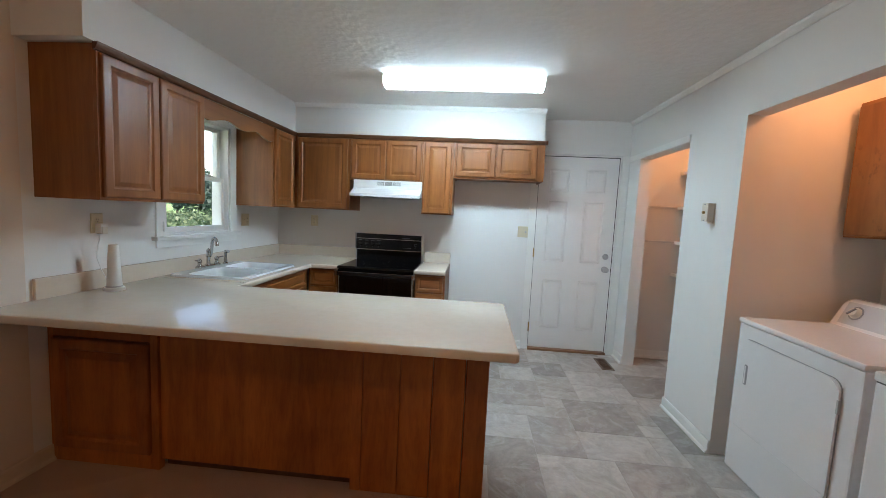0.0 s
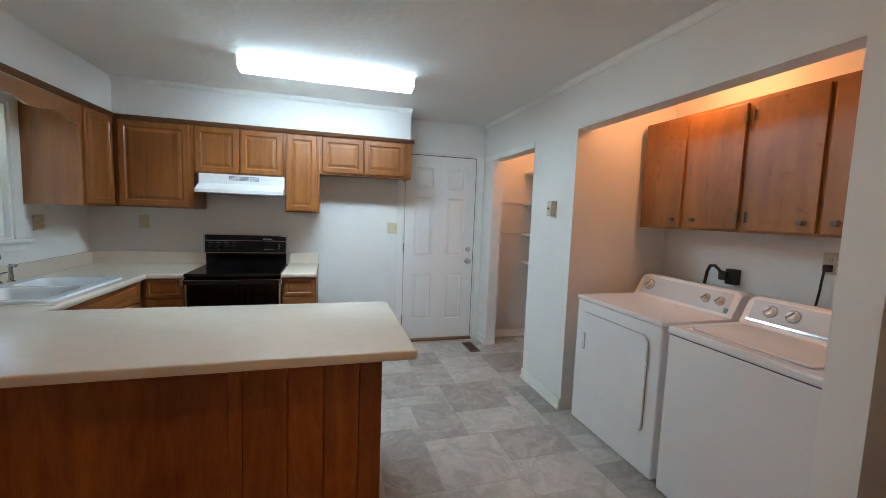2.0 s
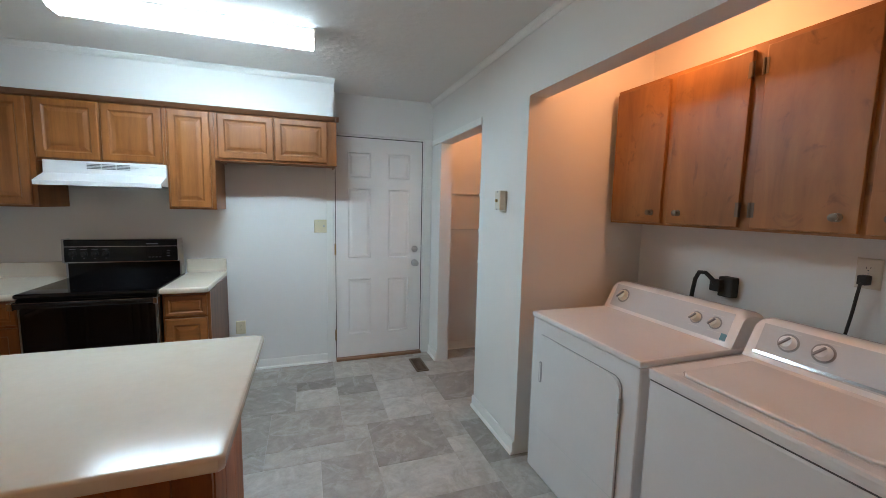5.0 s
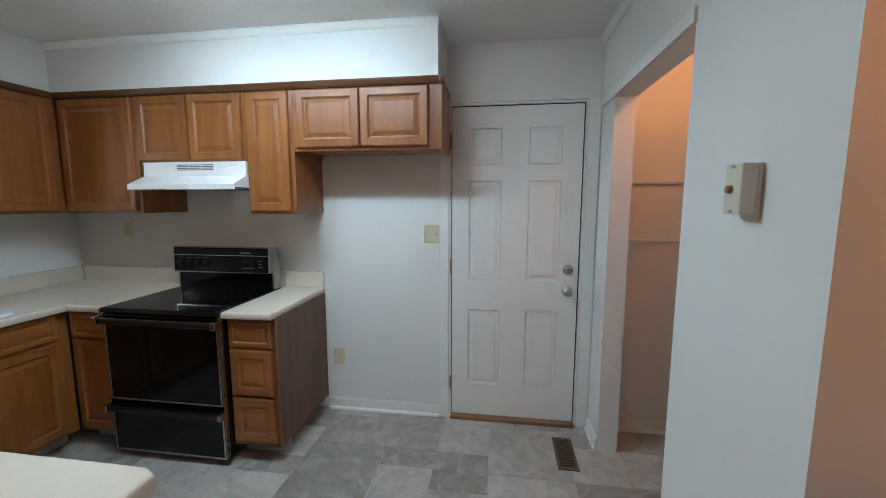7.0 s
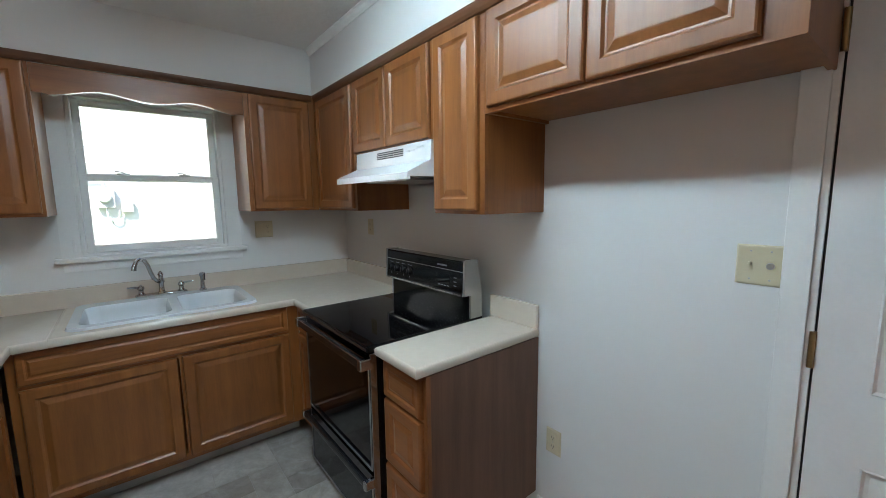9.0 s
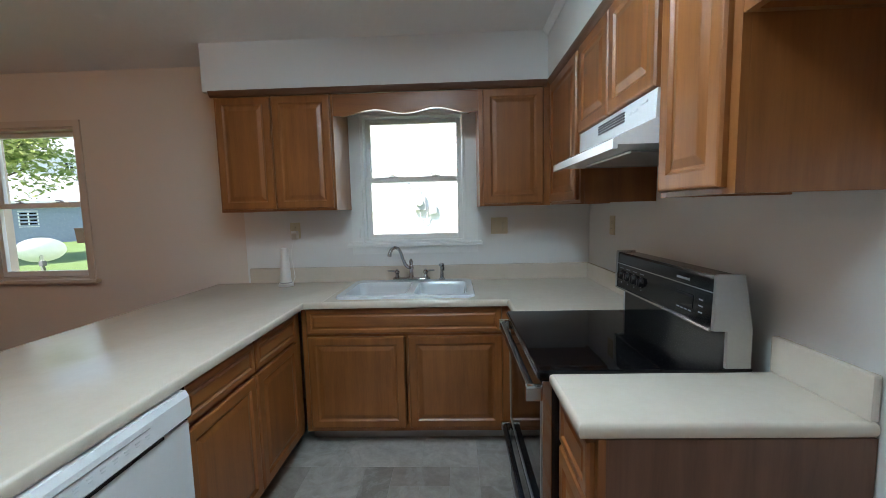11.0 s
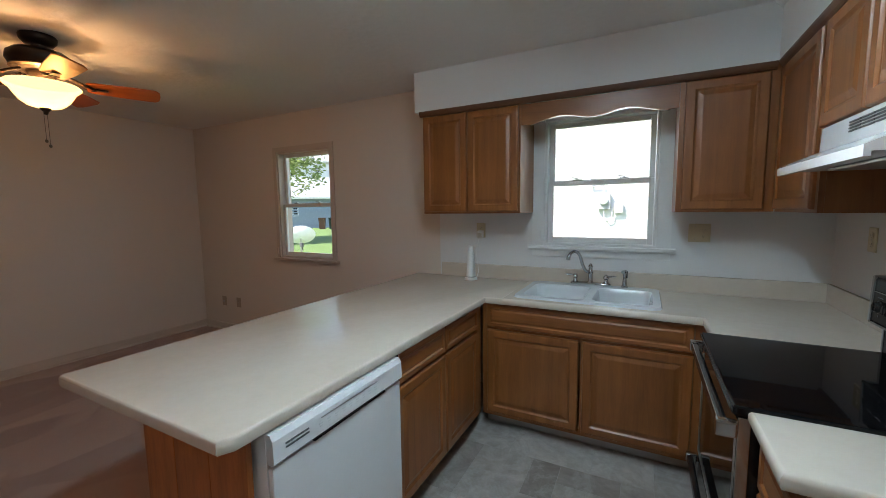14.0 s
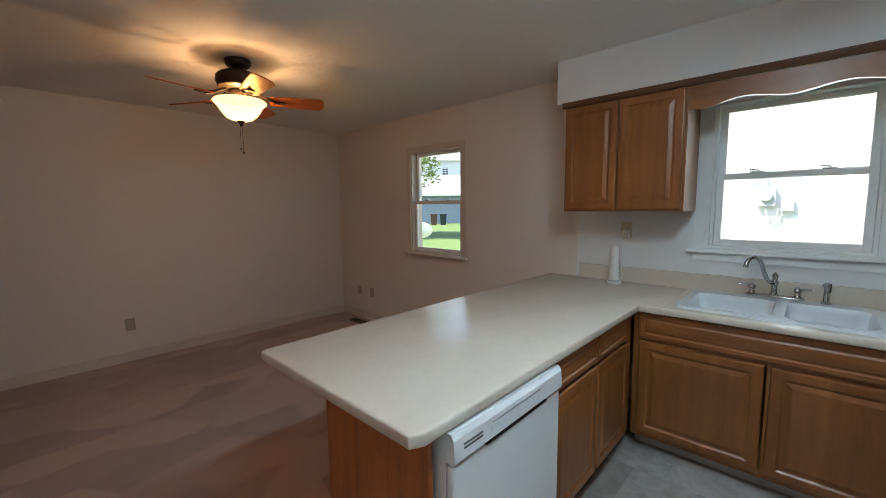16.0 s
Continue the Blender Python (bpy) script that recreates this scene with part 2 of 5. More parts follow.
BOWL_GLOW = glowing("amber_glass_bowl", (1.0, 0.62, 0.26), 2.0, (0.9, 0.75, 0.5))


def see_through(m, tint, share):
    """Lets part of the light pass straight through thin glass."""
    n, l = m.node_tree.nodes, m.node_tree.links
    clear, both = n.new("ShaderNodeBsdfTransparent"), n.new("ShaderNodeMixShader")
    clear.inputs["Color"].default_value = (*tint, 1)
    both.inputs[0].default_value = share
    l.new(n["Principled BSDF"].outputs[0], both.inputs[1])
    l.new(clear.outputs[0], both.inputs[2])
    l.new(both.outputs[0], n["Material Output"].inputs["Surface"])


see_through(BOWL_GLOW, (1.0, 0.86, 0.62), 0.72)


# ---- builders ----
def box(bm, x0, x1, y0, y1, z0, z1, bevel=0.0):
    vs = [bm.verts.new((x, y, z)) for x in (x0, x1) for y in (y0, y1) for z in (z0, z1)]
    fs = [bm.faces.new([vs[i] for i in q]) for q in ((0, 1, 3, 2), (4, 6, 7, 5), (0, 4, 5, 1), (2, 3, 7, 6), (0, 2, 6, 4), (1, 5, 7, 3))]
    if bevel:
        es = list({e for f in fs for e in f.edges})
        bmesh.ops.bevel(bm, geom=es, offset=bevel, segments=2, affect="EDGES", profile=0.6)


def boxes(*items):
    bm = bmesh.new()
    for it in items:
        box(bm, *it)
    return bm


def prism(bm, outline, axis, a, b):
    """Extrudes a closed 2D outline along an axis from a to b."""
    place = {"x": lambda p, t: (t, p[0], p[1]), "y": lambda p, t: (p[0], t, p[1]), "z": lambda p, t: (p[0], p[1], t)}[axis]
    lo, hi = [bm.verts.new(place(p, a)) for p in outline], [bm.verts.new(place(p, b)) for p in outline]
    k = len(outline)
    bm.faces.new(lo)
    bm.faces.new(hi[::-1])
    for i in range(k):
        bm.faces.new((lo[i], hi[i], hi[(i + 1) % k], lo[(i + 1) % k]))


def lathe(bm, profile, at=(0, 0, 0), n=24, axis="z"):
    """Turns (radius, height) pairs about an axis through at."""
    def spot(r, h, a):
        c, s = r * math.cos(a), r * math.sin(a)
        return {"z": (at[0] + c, at[1] + s, at[2] + h), "y": (at[0] + c, at[1] + h, at[2] + s), "x": (at[0] + h, at[1] + c, at[2] + s)}[axis]
    rings = [[bm.verts.new(spot(max(r, 0.0004), h, 2 * math.pi * i / n)) for i in range(n)] for r, h in profile]
    for a, b in zip(rings, rings[1:]):
        for i in range(n):
            bm.faces.new((a[i], a[(i + 1) % n], b[(i + 1) % n], b[i]))
    bm.faces.new(rings[0][::-1])
    bm.faces.new(rings[-1])


def tube(bm, path, radius, n=10):
    """A round bar along a line of points; radius may be one number or one each."""
    pts = [Vector(p) for p in path]
    rad = radius if isinstance(radius, (list, tuple)) else [radius] * len(pts)
    rings, ref = [], None
    for i, p in enumerate(pts):
        d = (pts[min(i + 1, len(pts) - 1)] - pts[max(i - 1, 0)]).normalized()
        if ref is None:
            ref = d.orthogonal().normalized()
        ref = (ref - d * ref.dot(d)).normalized()
        side = d.cross(ref)
        rings.append([bm.verts.new(p + (ref * math.cos(2 * math.pi * k / n) + side * math.sin(2 * math.pi * k / n)) * rad[i]) for k in range(n)])
    for a, b in zip(rings, rings[1:]):
        for k in range(n):
            bm.faces.new((a[k], a[(k + 1) % n], b[(k + 1) % n], b[k]))
    bm.faces.new(rings[0][::-1])
    bm.faces.new(rings[-1])


def stepped(bm, x0, x1, z0, z1, steps, back):
    """A leaf in the xz plane: rectangles stepped inwards, each (inset, y), closed behind at y = back."""
    def ring(i, y):
        return [bm.verts.new(c) for c in ((x0 + i, y, z0 + i), (x1 - i, y, z0 + i), (x1 - i, y, z1 - i), (x0 + i, y, z1 - i))]
    rings = [ring(0, back)] + [ring(i, y) for i, y in steps]
    for a, b in zip(rings, rings[1:]):
        for k in range(4):
            bm.faces.new((a[k], a[(k + 1) % 4], b[(k + 1) % 4], b[k]))
    bm.faces.new(rings[0][::-1])
    bm.faces.new(rings[-1])


def finish(bm, name, material, smooth=False):
    bmesh.ops.recalc_face_normals(bm, faces=bm.faces)
    me = bpy.data.meshes.new(name)
    bm.to_mesh(me)
    bm.free()
    me.materials.append(material)
    if smooth:
        me.polygons.foreach_set("use_smooth", [True] * len(me.polygons))
        me.set_sharp_from_angle(angle=radians(40))
    return me


def part(name, bm, material, parent, label="", smooth=False, m=None):
    ob = new(name, finish(bm, name, material, smooth))
    ob.parent = parent
    if m is not None:
        ob.matrix_basis = m
    return tagged(ob, label, kind="stuff" if name in ("print_bars", "dial_marks", "slots", "switch_label") else "")


def thing(name, label, category, m, group="", kind=""):
    ob = new(name)
    ob.empty_display_size = 0.1
    ob.matrix_basis = m
    return tagged(ob, label, category, group, kind)


def solid(name, bm, material, label, category, m=None, group="", kind="", smooth=False):
    ob = new(name, finish(bm, name, material, smooth))
    if m is not None:
        ob.matrix_basis = m
    return tagged(ob, label, category, group, kind)


def structure(name, bm, material, label, category, m=None):
    return solid(name, bm, material, label, category, m, kind="structure")


def holed(u0, u1, z0, z1, holes):
    """Rectangles (u0, u1, z0, z1) that fill a wall round its openings."""
    us = sorted({u0, u1, *[h[0] for h in holes], *[h[1] for h in holes]})
    out = []
    for a, b in zip(us, us[1:]):
        cut = sorted((h[2], h[3]) for h in holes if h[0] <= a and h[1] >= b)
        z = z0
        for lo, hi in cut:
            if lo > z:
                out.append((a, b, z, lo))
            z = hi
        if z < z1:
            out.append((a, b, z, z1))
    return out


# ---- plan ----
XW, YB, XR, CEIL, SOFFIT, CTR = -1.36, 6.245, 2.355, 2.425, 2.14, 0.885
LR_Y0, LR_X1, CARPET_EDGE = 0.42, 4.6, 3.42
LAUNDRY = (2.958, 4.511, 2.066)
CLOSET = (5.115, 5.985, 2.022)
HALL_Y, ALCOVE_X, CLOSET_X = 2.83, 3.20, 3.30
DOOR = (1.455, 2.262, 2.062)
KWIN = (4.645, 5.375, 1.165, 2.06)
LWIN = (1.845, 2.585, 0.945, 2.045)

structure("wall_west", boxes(*[(XW - 0.16, XW, a, b, c, d) for a, b, c, d in holed(3.775, YB + 0.12, -0.1, CEIL, [KWIN])]), PAINT, "off-white painted kitchen wall round the sink window", "wall")
# beige here stands in for warm light on the wall
structure("wall_living_west", boxes(*[(XW - 0.16, XW, a, b, c, d) for a, b, c, d in holed(LR_Y0 - 0.12, 3.775, -0.1, CEIL, [LWIN])]), PAINT_LAMPLIT, "living room wall round a narrow window, warm lamplight in its colour", "wall")
structure("wall_north", boxes(*[(a, b, YB, YB + 0.12, c, d) for a, b, c, d in holed(XW, CLOSET_X + 0.12, -0.1, CEIL, [(DOOR[0] - 0.02, DOOR[1] + 0.02, -0.1, DOOR[2] + 0.02)])]), PAINT, "white painted kitchen wall round the back door", "wall")
structure("wall_east", boxes(*[(XR, XR + 0.11, a, b, c, d) for a, b, c, d in holed(HALL_Y, YB, -0.1, CEIL, [(LAUNDRY[0], LAUNDRY[1], -0.1, LAUNDRY[2]), (CLOSET[0], CLOSET[1], -0.1, CLOSET[2])])]), PAINT, "white painted wall with laundry and pantry openings", "wall")
structure("wall_alcove_back", boxes((ALCOVE_X, ALCOVE_X + 0.1, LAUNDRY[0], LAUNDRY[1], -0.1, CEIL)), PAINT, "white painted back wall of the laundry alcove", "wall")
structure("wall_alcove_north", boxes((XR + 0.11, ALCOVE_X + 0.1, LAUNDRY[1], LAUNDRY[1] + 0.1, -0.1, CEIL)), PAINT, "white painted side wall of the laundry alcove", "wall")
structure("wall_alcove_south", boxes((XR + 0.11, LR_X1, HALL_Y, LAUNDRY[0], -0.1, CEIL)), PAINT, "white painted wall between hall and laundry alcove", "wall")
structure("wall_closet_east", boxes((CLOSET_X, CLOSET_X + 0.12, LAUNDRY[1] + 0.1, YB, -0.1, CEIL)), PAINT, "white painted pantry side wall", "wall")
structure("wall_south", boxes((XW, LR_X1 + 0.12, LR_Y0 - 0.12, LR_Y0, -0.1, CEIL)), PAINT_LAMPLIT, "living room wall with warm lamplight in its colour", "wall")
structure("wall_living_east", boxes((LR_X1, LR_X1 + 0.12, LR_Y0, HALL_Y, -0.1, CEIL)), PAINT_LAMPLIT, "living room wall with warm lamplight in its colour", "wall")
structure("ceiling", boxes((XW - 0.16, LR_X1 + 0.12, LR_Y0 - 0.12, YB + 0.12, CEIL, CEIL + 0.12)), CEILING, "white ceiling with stomped plaster texture", "ceiling")
structure("soffit_north", boxes((-1.0, 1.425, 5.87, YB, SOFFIT, CEIL)), PAINT, "white painted soffit above the wall cabinets", "soffit")
structure("soffit_west", boxes((XW, -1.0, 3.765, YB, SOFFIT, CEIL)), PAINT, "white painted soffit above the sink cabinets", "soffit")
structure("carpet_floor", boxes((XW, LR_X1, LR_Y0, CARPET_EDGE, -0.05, 0.008), (XW, 0.90, CARPET_EDGE, 3.93, -0.05, 0.008)), CARPET, "rose-brown cut-pile carpet with vacuum tracks", "carpet")


def crown(name, m, length):
    bm = bmesh.new()
    prism(bm, [(0, 0), (0, -0.036), (-0.004, -0.036), (-0.007, -0.031), (-0.012, -0.026), (-0.020, -0.012), (-0.026, -0.007), (-0.030, -0.005), (-0.030, 0)], "x", 0, length)
    structure(name, bm, WHITE, "white painted crown moulding under the ceiling", "moulding", m)


crown("crown_moulding_north", pose(-1.0, 5.868, CEIL - 0.001), 2.43)
crown("crown_moulding_east", pose(XR - 0.002, YB, CEIL - 0.001, 0, 0, -90), YB - HALL_Y)


def baseboard(name, m, length, height=0.082, material=WHITE, label="white painted baseboard with quarter-round shoe"):
    bm = bmesh.new()
    prism(bm, [(0, 0), (0, height), (-0.008, height), (-0.012, height - 0.012), (-0.012, 0.02), (-0.022, 0.012), (-0.024, 0)], "x", 0, length)
    structure(name, bm, material, label, "baseboard", m)


baseboard("baseboard_north", pose(0.585, YB - 0.002, 0.004), DOOR[0] - 0.08 - 0.585)
baseboard("baseboard_pier", pose(XR - 0.002, CLOSET[0], 0.004, 0, 0, -90), CLOSET[0] - LAUNDRY[1])
baseboard("baseboard_corner", pose(XR - 0.002, YB - 0.03, 0.004, 0, 0, -90), YB - 0.03 - CLOSET[1])
baseboard("baseboard_pantry", pose(XR + 0.115, YB - 0.002, 0.004), CLOSET_X - XR - 0.12)
baseboard("baseboard_living_south", pose(LR_X1, LR_Y0 + 0.002, 0.008, 0, 0, 180), LR_X1 - XW, 0.085, BEIGE_TRIM, "beige painted baseboard above the carpet")
baseboard("baseboard_living_west", pose(XW + 0.002, LR_Y0 + 0.03, 0.008, 0, 0, 90), 3.85 - LR_Y0, 0.085, BEIGE_TRIM, "beige painted baseboard above the carpet")
baseboard("baseboard_hall", pose(XR, HALL_Y - 0.002, 0.008), LR_X1 - XR)

# pantry opening head trim
structure("trim_pantry_head", boxes((XR - 0.012, XR - 0.001, CLOSET[0] - 0.01, YB - 0.02, CLOSET[2] + 0.002, CLOSET[2] + 0.05)), WHITE, "white flat trim above the pantry opening", "trim")


# ---- windows ----
def window(name, opening, label, casing, trim, apron=True):
    y0, y1, z0, z1 = opening
    # local: x runs along the wall, y points outdoors
    w, h = y1 - y0, z1 - z0
    top = thing(name, label, "window", pose(XW, y0, z0, 0, 0, 90), kind="structure")
    c = casing
    part("casing", boxes((-c, 0, -0.014, -0.001, -0.02, h + c), (w, w + c, -0.014, -0.001, -0.02, h + c), (0, w, -0.014, -0.001, h, h + c)), trim, top)
    part("stool", boxes((-c - 0.03, w + c + 0.03, -0.045, 0.05, -0.032, -0.004, 0.006)), trim, top)
    if apron:
        part("apron", boxes((-c, w + c, -0.014, -0.001, -0.085, -0.034, 0.003)), WHITE, top)
    part("jamb", boxes((0.001, 0.018, 0, 0.15, 0, h), (w - 0.018, w - 0.001, 0, 0.15, 0, h), (0.018, w - 0.018, 0, 0.15, h - 0.018, h), (0.018, w - 0.018, 0.0, 0.15, 0.0, 0.012)), trim, top)
    mid = h * 0.495

    def sash(kind, ya, yb, a, b, lower):
        rail = 0.04
        s = part(kind, boxes((0.02, 0.055, ya, yb, a, b, 0.004), (w - 0.055, w - 0.02, ya, yb, a, b, 0.004), (0.055, w - 0.055, ya, yb, a, a + rail, 0.003), (0.055, w - 0.055, ya, yb, b - 0.034, b, 0.003)), WHITE, top)
        g = part("pane", boxes((0.05, w - 0.05, (ya + yb) / 2 - 0.002, (ya + yb) / 2 + 0.002, a + rail - 0.006, b - 0.03)), GLASS, s)
        g.visible_shadow = False
        return s

    sash("upper_sash", 0.075, 0.105, mid - 0.017, h - 0.02, False)
    low = sash("lower_sash", 0.035, 0.065, 0.014, mid + 0.017, True)
    for fx in (0.30, 0.72):
        bm = boxes((w * fx - 0.03, w * fx + 0.03, 0.030, 0.062, mid + 0.018, mid + 0.026, 0.003))
        box(bm, w * fx - 0.008, w * fx + 0.008, 0.036, 0.056, mid + 0.026, mid + 0.036, 0.003)
        tube(bm, [(w * fx, 0.046, mid + 0.034), (w * fx - 0.04, 0.040, mid + 0.038)], 0.004, 6)
        part("sash_lock", bm, STEEL, low)
    bm = boxes((-0.034, -0.022, -0.028, -0.014, 0.03, 0.10, 0.002))
    part("latch_bracket", bm, trim, top)
    return top


window("window_1", KWIN, "white double-hung window over the sink with two sash locks", 0.085, WHITE)
window("window_2", LWIN, "white double-hung living room window with a narrow stool", 0.045, BEIGE_TRIM, False)


# ---- back door ----
def entry_door():
    x0, x1, z1 = DOOR
    w, h = x1 - x0, z1 - 0.03
    fr = thing("door_frame", "white painted wooden door frame with flat casing", "door frame", pose(x0, YB, 0), kind="structure")
    part("jamb", boxes((-0.018, -0.003, 0.0, 0.115, 0.0, z1 + 0.016), (w + 0.003, w + 0.018, 0.0, 0.115, 0.0, z1 + 0.016), (-0.003, w + 0.003, 0.0, 0.115, z1 + 0.003, z1 + 0.016)), WHITE, fr)
    # black filler added so the gap round the slab reads as shaded
    part("gap_shade_strip", boxes((-0.0029, 0.0029, 0.014, 0.05, 0.027, z1 + 0.0029), (w - 0.0059, w + 0.0029, 0.014, 0.05, 0.027, z1 + 0.0029), (0.0029, w - 0.0059, 0.014, 0.05, z1 - 0.0059, z1 + 0.0029)), RUBBER, fr, "black strip standing in for shade in the door gap")
    part("casing", boxes((-0.078, -0.018, -0.012, -0.001, 0.0, z1 + 0.02, 0.003)), WHITE, fr)
    part("casing", boxes((w + 0.018, min(w + 0.085, XR - x0 - 0.003), -0.012, -0.001, 0.0, z1 + 0.02, 0.003)), WHITE, fr)
    part("threshold", boxes((-0.003, w + 0.003, -0.035, 0.11, 0.002, 0.026, 0.006)), THRESH, fr, "worn brown wooden threshold")
    ob = thing("door_1", "white six-panel steel entry door with satin knob and deadbolt, closed", "door", pose(x0, YB + 0.006, 0.03), kind="structure")
    xs = (0.003, 0.108, 0.318, 0.478, 0.682, w - 0.006)
    zs = (0.0, 0.215, 0.74, 0.935, 1.575, 1.668, 1.90, h - 0.006)
    bm = bmesh.new()
    for i, (a, b) in enumerate(zip(xs, xs[1:])):
        for j, (c, d) in enumerate(zip(zs, zs[1:])):
            if not (i in (1, 3) and j in (1, 3, 5)):
                box(bm, a, b, 0.0, 0.044, c, d)
    bmesh.ops.remove_doubles(bm, verts=bm.verts, dist=0.0002)
    part("slab", bm, DOORWHITE, ob)
    for a, b in ((xs[1], xs[2]), (xs[3], xs[4])):
        for c, d in ((zs[1], zs[2]), (zs[3], zs[4]), (zs[5], zs[6])):
            bm = bmesh.new()
            stepped(bm, a, b, c, d, [(0.0, 0.001), (0.004, -0.003), (0.010, 0.007), (0.018, 0.008), (0.040, 0.001)], 0.03)
            part("panel", bm, DOORWHITE, ob)
    for z, kx in ((1.015, 0.738), (0.880, 0.738)):
        bm = bmesh.new()
        if z > 0.9:
            lathe(bm, [(0.031, 0.0), (0.031, -0.006), (0.027, -0.011), (0.018, -0.016), (0.016, -0.022), (0.0, -0.023)], (kx, 0, z), 20, "y")
            box(bm, kx - 0.004, kx + 0.004, -0.036, -0.02, z - 0.013, z + 0.013, 0.002)
            part("deadbolt", bm, STEEL, ob, "satin nickel deadbolt thumbturn", True)
        else:
            lathe(bm, [(0.033, 0.0), (0.033, -0.006), (0.028, -0.012), (0.013, -0.018), (0.012, -0.032), (0.022, -0.040), (0.0275, -0.052), (0.026, -0.064), (0.018, -0.071), (0.0, -0.072)], (kx, 0, z), 22, "y")
            part("door_knob", bm, STEEL, ob, "satin nickel round knob", True)
    for z in (0.22, 1.02, 1.82):
        bm = bmesh.new()
        lathe(bm, [(0.0, 0), (0.0065, 0.001), (0.0065, 0.099), (0.0, 0.1)], (-0.004, -0.007, z - 0.05), 10)
        box(bm, -0.012, 0.004, -0.006, 0.002, z - 0.05, z + 0.05)
        part("hinge", bm, BRASS, ob, "tarnished brass butt hinge", True)
    g = boxes((0, 0.016, -0.012, 0, 0, 0.07, 0.003))
    box(g, -0.035, 0.012, -0.03, -0.012, 0.026, 0.038, 0.003)
    solid("door_guard", g, WHITE, "small white swing-bar door guard on the frame", "door guard", pose(x1 + 0.03, YB - 0.013, 1.60))


entry_door()


# ---- kitchen cabinets ----
def leaf(parent, x0, x1, z0, z1, material=None, name="door", rail=0.052):
    """A raised-panel cabinet door or drawer front."""
    bm = bmesh.new()
    if min(x1 - x0, z1 - z0) > 0.2:
        stepped(bm, x0, x1, z0, z1, [(0.0, -0.012), (0.004, -0.0185), (0.009, -0.020), (rail - 0.008, -0.020), (rail, -0.0125), (rail + 0.006, -0.0115), (rail + 0.028, -0.0185), (rail + 0.032, -0.019)], 0.0)
    else:
        r = min(rail * 0.62, 0.034)
        stepped(bm, x0, x1, z0, z1, [(0.0, -0.012), (0.004, -0.0185), (0.009, -0.020), (r - 0.006, -0.020), (r, -0.0135), (r + 0.005, -0.013), (r + 0.014, -0.0175)], 0.0)
    return part(name, bm, material or OAK, parent)


def face_frame(parent, w, z0, z1, stiles, rails, material=OAK):
    bm = bmesh.new()
    for a, b in stiles:
        box(bm, a, b, 0.0, 0.019, z0, z1)
    cuts = sorted(stiles)
    for a, b in rails:
        for (p, q), (r, t) in zip(cuts, cuts[1:]):
            box(bm, q, r, 0.0005, 0.019, a, b)
    return part("face_frame", bm, material, parent)


def wall_cabinet(label, m, w, z0, z1, depth, doors, stiles, material=OAK, side=None):
    ob = thing("wall_cabinet", label, "cabinet", m @ pose(0, 0, z0), group="oak wall cabinets")
    h = z1 - z0
    for name, b in (("side_panel", (0, 0.016, 0.0195, depth, 0, h)), ("side_panel", (w - 0.016, w, 0.0195, depth, 0, h)), ("bottom_panel", (0.016, w - 0.016, 0.0195, depth, 0.012, 0.028)), ("top_panel", (0.016, w - 0.016, 0.0195, depth, h - 0.016, h)), ("back_panel", (0.016, w - 0.016, depth - 0.008, depth, 0.028, h - 0.016))):
        part(name, boxes(b), side or material, ob)
    face_frame(ob, w, 0, h, stiles, [(0, 0.042), (h - 0.05, h)], material)
    for x0, x1, a, b in doors:
        leaf(ob, x0, x1, a - z0, b - z0, material)
    return ob


UP0, UP1 = 1.40, 2.136
FACE_W, FACE_N = -1.006, 5.892
west = lambda y: pose(FACE_W, y, 0, 0, 0, 90)
wall_cabinet("honey oak wall cabinet with two raised-panel doors beside the window", west(3.83), 0.735, UP0, UP1, FACE_W - XW - 0.002, [(0.012, 0.352, 1.414, 2.098), (0.362, 0.722, 1.414, 2.098)], [(0, 0.03), (0.34, 0.375), (0.70, 0.735)])
wall_cabinet("honey oak wall cabinet with one raised-panel door by the corner", west(5.455), YB - 5.457, UP0, UP1, FACE_W - XW - 0.002, [(0.024, 0.388, 1.414, 2.098)], [(0, 0.045), (0.385, 0.432)])
north = lambda x: pose(x, FACE_N, 0)
DN = YB - FACE_N - 0.002
wall_cabinet("honey oak corner wall cabinet with one tall door", north(-1.002), 0.562, UP0, UP1, DN, [(0.03, 0.535, 1.414, 2.098)], [(0, 0.04), (0.52, 0.562)])
wall_cabinet("short honey oak wall cabinet above the range hood", north(-0.438), 0.722, 1.702, UP1, DN, [(0.012, 0.350, 1.716, 2.098), (0.360, 0.705, 1.716, 2.098)], [(0, 0.03), (0.335, 0.37), (0.69, 0.722)])
wall_cabinet("narrow honey oak wall cabinet with one tall door", north(0.286), 0.298, UP0, UP1, DN, [(0.014, 0.272, 1.414, 2.098)], [(0, 0.03), (0.262, 0.298)])
wall_cabinet("wide honey oak cabinet over the empty refrigerator space", north(0.586), 0.857, 1.760, UP1, DN, [(0.020, 0.394, 1.776, 2.098), (0.402, 0.786, 1.776, 2.098)], [(0, 0.04), (0.38, 0.415), (0.77, 0.857)])


def top_strip(m, length):
    bm = bmesh.new()
    prism(bm, [(0.0, 0.0), (-0.012, 0.002), (-0.020, 0.012), (-0.026, 0.026), (-0.028, 0.036), (0.0, 0.036)], "x", 0, length)
    solid("cabinet_moulding", bm, OAK_EDGE, "dark-stained oak moulding strip along the cabinet tops", "moulding", m)


top_strip(pose(-0.98, FACE_N - 0.001, 2.102), 2.44)
top_strip(pose(FACE_W + 0.001, 3.812, 2.102, 0, 0, 90), 5.863 - 3.812)
bm = boxes((0.0, 0.38, -0.012, 0.0, 0, 0.036, 0.003))
